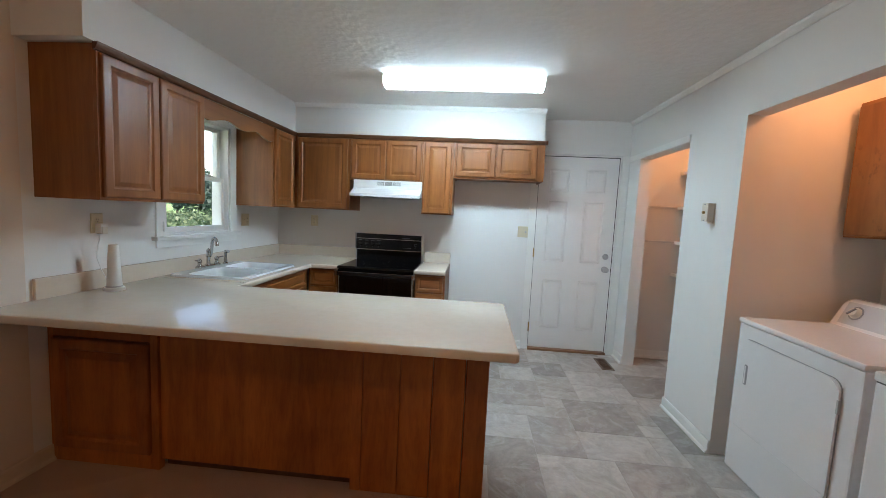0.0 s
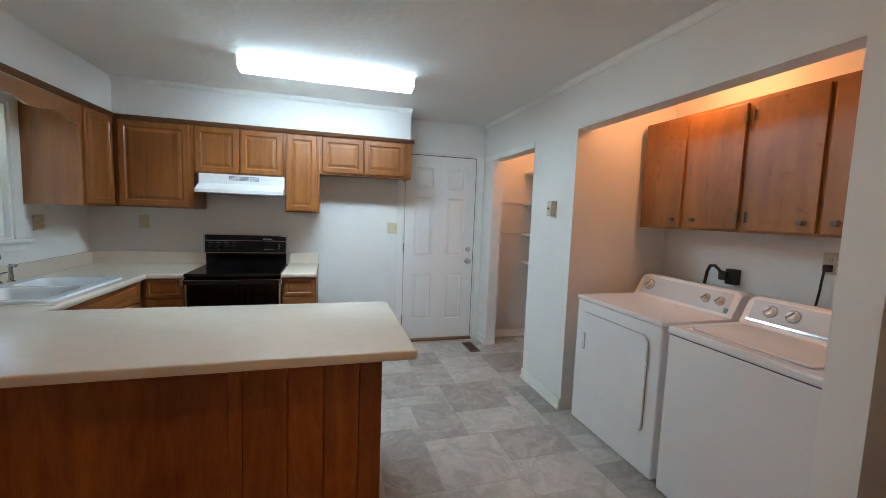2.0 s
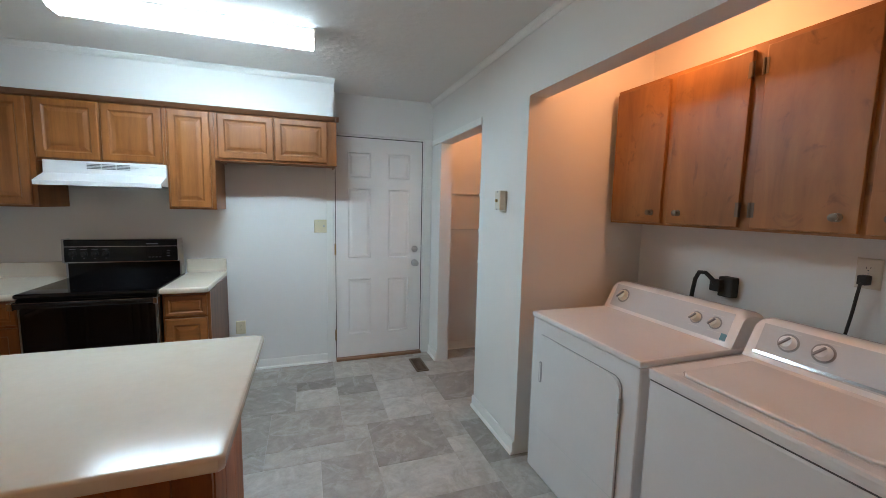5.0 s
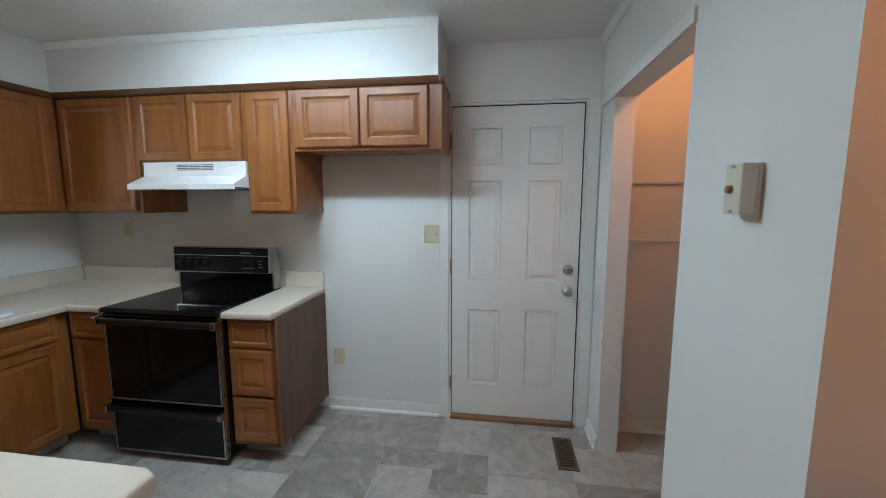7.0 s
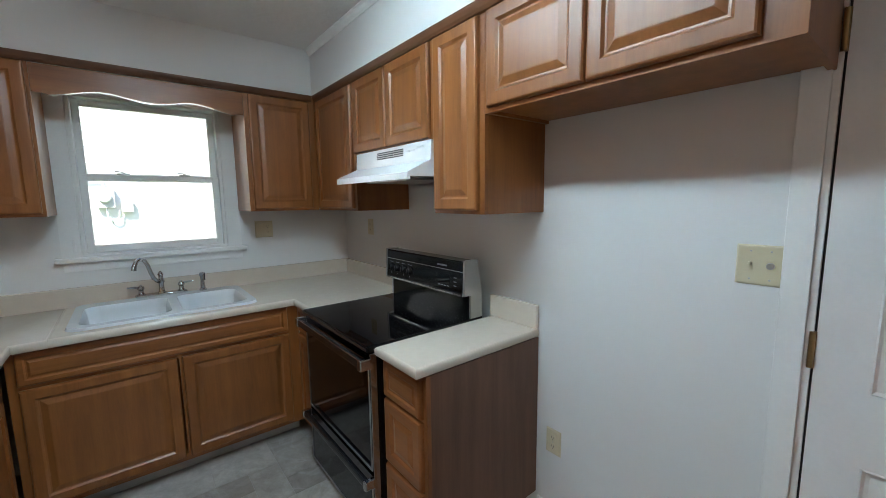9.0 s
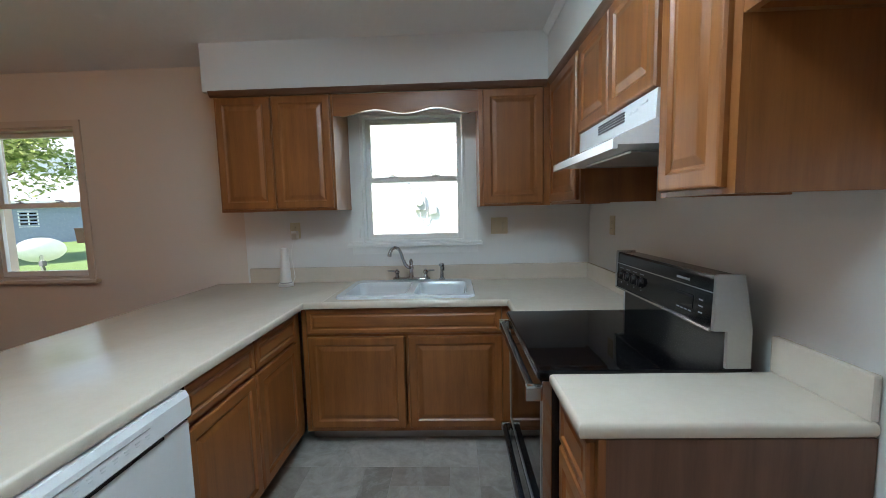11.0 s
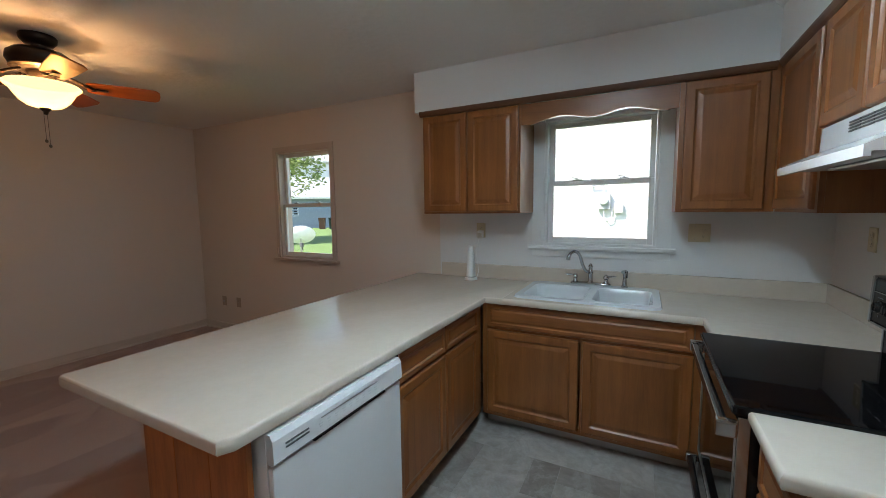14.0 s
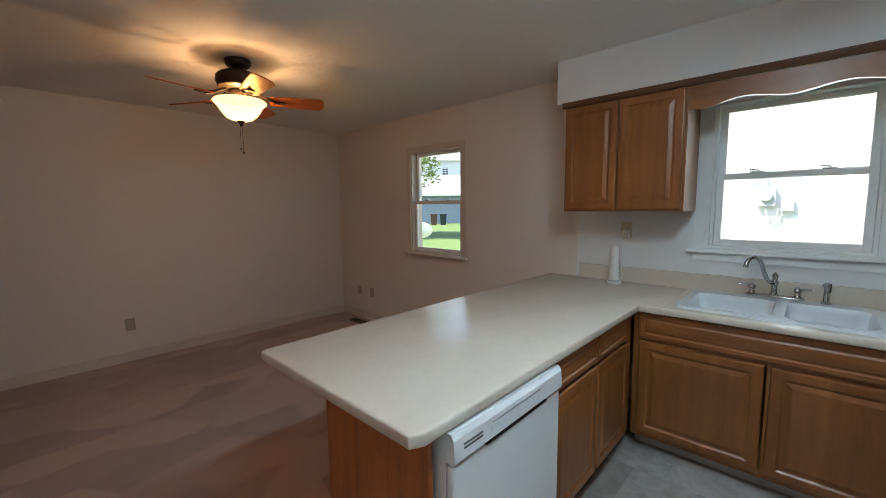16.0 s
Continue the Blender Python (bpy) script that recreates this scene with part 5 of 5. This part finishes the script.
# ---- ceiling fan ----
def ceiling_fan():
    ob = thing("ceiling_fan", "dark bronze five-blade ceiling fan with a lit amber glass bowl", "ceiling fan", pose(0.552, 2.253, CEIL))
    ob.scale = (1.0, 1.0, 1.14)
    def turned(name, prof, mat, label="", n=32):
        bm = bmesh.new()
        lathe(bm, prof, (0, 0, 0), n)
        return part(name, bm, mat, ob, label, True)
    turned("canopy", [(0.0, 0.0), (0.078, 0.0), (0.082, -0.008), (0.078, -0.026), (0.062, -0.042), (0.035, -0.048), (0.03, -0.07), (0.0, -0.07)], BRONZE)
    turned("motor_housing", [(0.0, -0.068), (0.06, -0.070), (0.112, -0.078), (0.136, -0.096), (0.141, -0.125), (0.128, -0.15), (0.118, -0.155), (0.112, -0.165), (0.09, -0.172), (0.0, -0.172)], BRONZE)
    turned("trim_ring", [(0.118, -0.150), (0.131, -0.154), (0.131, -0.160), (0.114, -0.167), (0.11, -0.16)], ANTIQUE)
    turned("switch_cup", [(0.0, -0.172), (0.066, -0.173), (0.060, -0.190), (0.046, -0.200), (0.040, -0.206), (0.0, -0.207)], BRONZE)
    for k in range(5):
        m = pose(0, 0, 0, 0, 0, 83.5 + 72 * k)
        bm = bmesh.new()
        for s in (-1, 1):
            tube(bm, [(0.10, s * 0.012, -0.180), (0.14, s * 0.022, -0.196), (0.18, s * 0.034, -0.216), (0.215, s * 0.022, -0.224), (0.225, 0.0, -0.225)], 0.0065, 8)
        box(bm, 0.21, 0.285, -0.02, 0.02, -0.227, -0.221, 0.002)
        part("blade_arm", bm, BRONZE, ob, smooth=True, m=m)
        bm = bmesh.new()
        rounded_slab(bm, [(0.185, -0.045), (0.20, -0.053), (0.36, -0.064), (0.515, -0.068), (0.538, -0.045), (0.543, 0.0), (0.538, 0.045), (0.515, 0.068), (0.36, 0.064), (0.20, 0.053), (0.185, 0.045)], -0.004, 0.003, 0.002)
        part("blade", bm, FANWOOD, ob, "reddish-brown wooden fan blade", m=m @ pose(0, 0, -0.216, -15))
    bm = bmesh.new()
    prof = [(0.160, -0.233), (0.166, -0.238), (0.160, -0.246), (0.140, -0.262), (0.126, -0.284), (0.106, -0.311), (0.076, -0.334), (0.04, -0.345), (0.012, -0.347)]
    inner = [(r - 0.005, z + 0.004) for r, z in reversed(prof)]
    n = 40
    rings = [[bm.verts.new((r * math.cos(2 * math.pi * i / n), r * math.sin(2 * math.pi * i / n), z)) for i in range(n)] for r, z in prof + inner]
    for a, b in zip(rings, rings[1:] + rings[:1]):
        for i in range(n):
            bm.faces.new((a[i], a[(i + 1) % n], b[(i + 1) % n], b[i]))
    part("light_bowl", bm, BOWL_GLOW, ob, "glowing amber alabaster glass bowl", True)
    turned("finial", [(0.0, -0.340), (0.026, -0.346), (0.024, -0.352), (0.013, -0.362), (0.008, -0.376), (0.0, -0.378)], BRONZE, n=20)
    for dx, dy, lo in ((0.012, 0.006, -0.50), (-0.006, -0.004, -0.522)):
        bm = bmesh.new()
        tube(bm, [(dx, dy, -0.355), (dx, dy, lo)], 0.0013, 6)
        lathe(bm, [(0.0, 0.0), (0.006, 0.003), (0.008, 0.009), (0.006, 0.015), (0.0, 0.018)], (dx, dy, lo - 0.016), 12)
        part("pull_chain", bm, ANTIQUE, ob, "metal pull chain with a bead", True)


ceiling_fan()


# ---- floor registers ----
def register(m, w, d, label):
    ob = thing("floor_register", label, "floor register", m)
    part("frame", boxes((-w / 2, w / 2, -d / 2, -d / 2 + 0.018, 0.0, 0.006, 0.001), (-w / 2, w / 2, d / 2 - 0.018, d / 2, 0.0, 0.006, 0.001), (-w / 2, -w / 2 + 0.016, -d / 2 + 0.018, d / 2 - 0.018, 0.0, 0.006, 0.001), (w / 2 - 0.016, w / 2, -d / 2 + 0.018, d / 2 - 0.018, 0.0, 0.006, 0.001)), VENTBROWN, ob)
    # flat dark sheet painted as the shade below the slats
    part("duct_shade", boxes((-w / 2 + 0.016, w / 2 - 0.016, -d / 2 + 0.018, d / 2 - 0.018, -0.001, 0.001)), GAPSHADE, ob)
    n = 12
    for i in range(n):
        y = -d / 2 + 0.022 + (d - 0.044) * i / (n - 1)
        part("slat", boxes((-w / 2 + 0.016, w / 2 - 0.016, y - 0.003, y + 0.003, 0.001, 0.005)), VENTBROWN, ob)


register(pose(2.165, 5.94, 0.004), 0.115, 0.30, "brown metal floor register in the vinyl floor")
register(pose(-1.20, 0.98, 0.009), 0.12, 0.28, "brown metal floor register in the carpet")


# ---- outdoors ----
def grass_mat():
    m, n, l, p = shader("lawn_grass")
    v = coords(n, l, (1, 1, 1))
    a, b = noise_tex(n, l, v, 0.7, 5), noise_tex(n, l, v, 30, 4, 0.7)
    c = ramp(n, l, a, [(0.3, (0.085, 0.15, 0.038)), (0.7, (0.135, 0.215, 0.06))])
    c = mix(n, l, c, ramp(n, l, b, [(0.3, (0.05, 0.10, 0.02)), (0.7, (0.175, 0.255, 0.08))]), 0.5)
    l.new(c, p.inputs["Base Color"])
    p.inputs["Roughness"].default_value = 0.9
    bump(n, l, p, b, 0.7, 0.05)
    return m


GROUND_Z = -0.20
structure("ground", boxes((-400, 400, -400, 400, GROUND_Z - 0.4, GROUND_Z)), grass_mat(), "mown green lawn", "lawn")
SIDING_W = plain("white_vinyl_siding", (0.78, 0.77, 0.76), 0.5, vary=0.03)
SIDING_B = plain("blue_grey_siding", (0.29, 0.33, 0.40), 0.6, vary=0.08)
ROOFING = plain("grey_shingles", (0.30, 0.31, 0.33), 0.85, vary=0.2, scale=9)
METERGREY = plain("pale_grey_meter_box", (0.42, 0.42, 0.44), 0.5)
BINBROWN = plain("brown_bin_plastic", (0.075, 0.034, 0.022), 0.5)
BINGREEN = plain("green_bin_plastic", (0.012, 0.028, 0.024), 0.5)
DISHWHITE = plain("white_dish_enamel", (0.80, 0.80, 0.80), 0.4)
BARK = plain("tree_bark", (0.11, 0.085, 0.06), 0.9, vary=0.3, scale=12, relief=0.6, relief_scale=40)


def siding_house(label, m, w, d, h, siding, windows, pitch=1.5, course=0.2, eave=0.5, lap=0.014):
    """Local: the front wall lies in the plane y = 0 and faces -y; origin at its lower corner."""
    ob = thing("house", label, "house", m)
    part("wall", boxes((0, w, 0.0, d, 0.0, h)), siding, ob)
    k = int(h / course)
    for i in range(k):
        bm = bmesh.new()
        prism(bm, [(-0.002, i * course), (-lap, i * course), (-0.008, (i + 1) * course - 0.004), (-0.002, (i + 1) * course - 0.004)], "x", 0.0, w)
        part("siding_board", bm, siding, ob)
    for x, z, ww, hh in windows:
        wi = part("window", boxes((x, x + ww, -0.05, -0.028, z, z + 0.08), (x, x + ww, -0.05, -0.028, z + hh - 0.08, z + hh), (x, x + 0.08, -0.05, -0.028, z + 0.08, z + hh - 0.08), (x + ww - 0.08, x + ww, -0.05, -0.028, z + 0.08, z + hh - 0.08), (x + ww / 2 - 0.04, x + ww / 2 + 0.04, -0.048, -0.028, z + 0.08, z + hh - 0.08)), SIDING_W, ob, "white window frame")
        part("pane", boxes((x + 0.08, x + ww - 0.08, -0.036, -0.030, z + 0.08, z + hh - 0.08)), BLACKGLASS, wi)
    bm = bmesh.new()
    prism(bm, [(-eave, h - 0.05), (d / 2, h + pitch), (d + 0.5, h - 0.05), (d + 0.5, h + 0.12), (d / 2, h + pitch + 0.17), (-eave, h + 0.12)], "x", -0.4, w + 0.4)
    part("roof", bm, ROOFING, ob, "grey shingle roof")
    part("gutter", boxes((-0.4, w + 0.4, -eave - 0.12, -eave, h - 0.06, h + 0.08)), SIDING_W, ob)
    return ob


siding_house("white-sided neighbouring house seen through the sink window", pose(-6.2, -1.5, GROUND_Z, 0, 0, 90), 9.3, 6.0, 4.6, SIDING_W, [], 1.6, 0.125, 0.1)
siding_house("blue-grey sided house with a white window across the lawn", pose(-18.5, -30.4, GROUND_Z, 0, 0, 138), 14.5, 9.0, 2.85, SIDING_B, [(8.3, 1.15, 1.0, 1.15)], 2.2, 0.24, 0.5, 0.07)

siding_house("white two-storey house with small dark windows behind the lawn", pose(-27.0, -42.0, GROUND_Z, 0, 0, 138), 20.0, 9.0, 8.0, SIDING_W, [(13.0, 5.9, 0.75, 1.5), (15.0, 6.0, 0.9, 1.1)], 2.2, 0.3, 0.4, 0.05)


def meter():
    ob = thing("electric_meter", "grey electric meter with conduit on the white siding", "electric meter", pose(-6.17, 4.62, 1.12, 0, 0, 90))
    ob.scale = (0.7, 0.7, 0.7)
    part("meter_box", boxes((-0.16, 0.16, -0.12, -0.005, 0.40, 0.82, 0.01)), METERGREY, ob)
    bm = bmesh.new()
    lathe(bm, [(0.11, -0.12), (0.11, -0.17), (0.09, -0.20), (0.0, -0.205)], (0, 0, 0.62), 20, "y")
    part("meter_dial", bm, GREYPANEL, ob)
    bm = bmesh.new()
    tube(bm, [(0.0, -0.06, 0.82), (0.0, -0.06, 1.02), (-0.32, -0.06, 1.02), (-0.32, -0.06, 1.35)], 0.03, 10)
    part("conduit", bm, METERGREY, ob)
    bm = bmesh.new()
    tube(bm, [(0.0, -0.06, 0.40), (0.02, -0.07, 0.2), (0.10, -0.08, 0.12), (0.2, -0.08, 0.18), (0.22, -0.08, 0.34)], 0.02, 8)
    part("cable_loop", bm, METERGREY, ob)
    part("junction_box", boxes((0.25, 0.46, -0.10, -0.005, 0.30, 0.55, 0.01)), METERGREY, ob)


meter()


def dish():
    ob = thing("satellite_dish", "white satellite dish on a short pole in the lawn", "satellite dish", pose(-5.95, -2.85, GROUND_Z))
    bm = bmesh.new()
    tube(bm, [(0, 0, -0.02), (0, 0, 0.92)], 0.03, 10)
    part("pole", bm, STEEL, ob)
    prof = [(0.0, 0.0), (0.15, 0.012), (0.30, 0.05), (0.42, 0.10), (0.425, 0.092), (0.30, 0.04), (0.15, 0.002), (0.0, -0.01)]
    bm = bmesh.new()
    lathe(bm, prof, (0, 0, 0), 32)
    part("reflector", bm, DISHWHITE, ob, "white oval reflector", True, pose(0.03, 0.04, 0.97, -68, 0, 138) @ Matrix.Diagonal((0.88, 0.62, 1, 1)))
    bm = bmesh.new()
    tube(bm, [(0, 0, 0.72), (0.18, 0.24, 0.64), (0.26, 0.30, 0.74)], 0.02, 8)
    box(bm, 0.22, 0.30, 0.26, 0.34, 0.72, 0.82, 0.01)
    part("feed_arm", bm, INK, ob)


dish()


def bin_(m, mat, label):
    ob = thing("wheeled_bin", label, "bin", m, group="wheeled bins")
    bm = bmesh.new()
    lo, hi = [(-0.24, -0.26), (0.24, -0.26), (0.24, 0.26), (-0.24, 0.26)], [(-0.30, -0.33), (0.30, -0.33), (0.30, 0.33), (-0.30, 0.33)]
    a, b = [bm.verts.new((x, y, 0.0)) for x, y in lo], [bm.verts.new((x, y, 0.95)) for x, y in hi]
    bm.faces.new(a[::-1])
    bm.faces.new(b)
    for i in range(4):
        bm.faces.new((a[i], a[(i + 1) % 4], b[(i + 1) % 4], b[i]))
    part("tub", bm, mat, ob)
    part("lid", boxes((-0.33, 0.33, -0.36, 0.36, 0.951, 1.02, 0.02)), mat, ob)


bin_(pose(-24.6, -20.4, GROUND_Z, 0, 0, 130), BINBROWN, "brown wheeled rubbish bin on the lawn edge")
bin_(pose(-25.2, -19.8, GROUND_Z, 0, 0, 135), BINGREEN, "dark green wheeled rubbish bin on the lawn edge")


def leaf_mat(name, stops):
    m, n, l, p = shader(name)
    g = n.new("ShaderNodeNewGeometry")
    c = ramp(n, l, g.outputs["Random Per Island"], stops)
    l.new(c, p.inputs["Base Color"])
    p.inputs["Roughness"].default_value = 0.6
    t = n.new("ShaderNodeBsdfTranslucent")
    l.new(c, t.inputs["Color"])
    both = n.new("ShaderNodeMixShader")
    both.inputs[0].default_value = 0.5
    l.new(p.outputs[0], both.inputs[1])
    l.new(t.outputs[0], both.inputs[2])
    l.new(both.outputs[0], n["Material Output"].inputs["Surface"])
    return m


LEAVES = leaf_mat("tree_leaves", [(0.0, (0.20, 0.27, 0.09)), (0.5, (0.38, 0.44, 0.17)), (1.0, (0.55, 0.57, 0.28))])
SHRUB_LEAVES = leaf_mat("shrub_leaves", [(0.0, (0.025, 0.05, 0.025)), (0.5, (0.06, 0.095, 0.042)), (1.0, (0.15, 0.18, 0.09))])
FAR_LEAVES = leaf_mat("dark_conifer_leaves", [(0.0, (0.015, 0.03, 0.025)), (0.5, (0.03, 0.055, 0.042)), (1.0, (0.06, 0.09, 0.065))])


def tree(m, height, spread, seed, leaves=5200, leaf=0.16, name="tree", foliage=None):
    rnd = random.Random(seed)
    ob = thing(name, "leafy green deciduous tree behind the lawn" if name == "tree" else "low rounded green shrub beside the lawn", name, m, group=name + "s outside")
    k0 = min(1.0, height / 8.0)
    bm = bmesh.new()
    tube(bm, [(0, 0, -0.1), (0.05, 0.03, height * 0.2), (0.0, 0.1, height * 0.45), (0.1, 0.05, height * 0.8)], [0.26 * k0, 0.2 * k0, 0.13 * k0, 0.04 * k0], 10)
    tips = []
    for i in range(9):
        a, z = rnd.uniform(0, 6.28), height * rnd.uniform(0.25, 0.6)
        r = spread * rnd.uniform(0.5, 0.9)
        e = Vector((r * math.cos(a), r * math.sin(a), z + height * rnd.uniform(0.1, 0.3)))
        tube(bm, [(0, 0.05, z), tuple(Vector((0, 0.05, z)).lerp(e, 0.5) + Vector((0, 0, 0.15))), tuple(e)], [0.07 * k0, 0.045 * k0, 0.015 * k0], 7)
        tips.append(e)
    part("trunk", bm, BARK, ob, "grey-brown trunk and limbs")
    clumps = [(t, spread * rnd.uniform(0.28, 0.5)) for t in tips] + [(Vector((rnd.gauss(0, spread * 0.35), rnd.gauss(0, spread * 0.35), height * rnd.uniform(0.45, 1.0))), spread * rnd.uniform(0.25, 0.42)) for _ in range(22)]
    vs, fs = [], []
    for i in range(leaves):
        c, r = clumps[rnd.randrange(len(clumps))]
        d = Vector((rnd.gauss(0, 1), rnd.gauss(0, 1), rnd.gauss(0, 0.8))).normalized() * r * rnd.uniform(0.5, 1.0)
        p = c + d
        u = Vector((rnd.gauss(0, 1), rnd.gauss(0, 1), rnd.gauss(0, 1))).normalized()
        v = u.orthogonal().normalized()
        s = leaf * rnd.uniform(0.6, 1.3)
        k = len(vs)
        vs += [tuple(p - u * s), tuple(p + v * s * 0.45), tuple(p + u * s), tuple(p - v * s * 0.45)]
        fs.append((k, k + 1, k + 2, k + 3))
    me = bpy.data.meshes.new("crown")
    me.from_pydata(vs, [], fs)
    me.materials.append(foliage or (LEAVES if name == "tree" else SHRUB_LEAVES))
    cr = new("crown", me)
    cr.parent = ob
    tagged(cr, "dense uneven green foliage", kind="stuff")


tree(pose(-11.9, -12.9, GROUND_Z), 8.0, 3.4, 3, leaves=24000, leaf=0.115)
tree(pose(-40.5, -39.0, GROUND_Z), 10.0, 4.0, 4, leaf=0.25)
for bx, by, seed in ((-7.4, 14.2, 5), (-9.4, 15.2, 6), (-11.6, 16.0, 7)):
    tree(pose(bx, by, GROUND_Z), 0.95, 1.3, seed, leaves=6000, leaf=0.075, name="shrub")
for bx, by, hh, seed in ((-19.5, 31.0, 3.0, 8), (-24.5, 34.5, 3.9, 9), (-15.5, 33.0, 3.5, 10), (-29.0, 39.0, 4.4, 12)):
    tree(pose(bx, by, GROUND_Z), hh, 2.6, seed, leaves=4500, leaf=0.2, foliage=FAR_LEAVES)


# ---- vinyl floor, tile by tile ----
def tiled_floor():
    fl = structure("vinyl_floor", boxes((XW, CLOSET_X, 3.93, YB, -0.05, 0.0015), (0.90, ALCOVE_X, CARPET_EDGE, 3.93, -0.05, 0.0015)), GROUT, "grey stone-look vinyl floor of mixed rectangular tiles", "floor")
    rnd = random.Random(11)
    unit, ox, oy = 0.152, -0.86, CARPET_EDGE + 0.002
    nx, ny = int((CLOSET_X - ox) / unit), int((YB - oy) / unit) + 1
    taken = [[False] * ny for _ in range(nx)]
    meshes = {}
    sizes = [(3, 3), (3, 2), (2, 3), (2, 2), (2, 2), (3, 3), (1, 1), (2, 1), (1, 2)]

    def inside(x0, x1, y0, y1):
        if y1 > YB + 0.01 or x1 > CLOSET_X:
            return False
        return not (x0 < 0.90 and y0 < 3.93) and not (x1 > ALCOVE_X and y0 < LAUNDRY[1] + 0.1)

    for j in range(ny):
        for i in range(nx):
            if taken[i][j]:
                continue
            for _ in range(14):
                a, b = sizes[rnd.randrange(len(sizes))]
                if (a, b) == (1, 1) and rnd.random() < 0.45:
                    continue
                if i + a > nx or j + b > ny or any(taken[i + p][j + q] for p in range(a) for q in range(b)):
                    continue
                break
            else:
                a = b = 1
            for p in range(a):
                for q in range(b):
                    taken[i + p][j + q] = True
            x, y = ox + i * unit, oy + j * unit
            if not inside(x + 0.01, x + a * unit - 0.01, y + 0.01, y + b * unit - 0.08):
                continue
            if (a, b) not in meshes:
                bm = bmesh.new()
                W, D, e = a * unit - 0.0012, b * unit - 0.0012, 0.0012
                lo = [bm.verts.new(c) for c in ((0.0006, 0.0006, 0.0016), (W, 0.0006, 0.0016), (W, D, 0.0016), (0.0006, D, 0.0016))]
                hi = [bm.verts.new(c) for c in ((e, e, 0.0028), (W - e, e, 0.0028), (W - e, D - e, 0.0028), (e, D - e, 0.0028))]
                for k in range(4):
                    bm.faces.new((lo[k], lo[(k + 1) % 4], hi[(k + 1) % 4], hi[k]))
                bm.faces.new(hi)
                meshes[(a, b)] = finish(bm, "tile", SLATE)
            t = new("tile", meshes[(a, b)])
            t.location = (x, y, 0)
            t.parent = fl


tiled_floor()
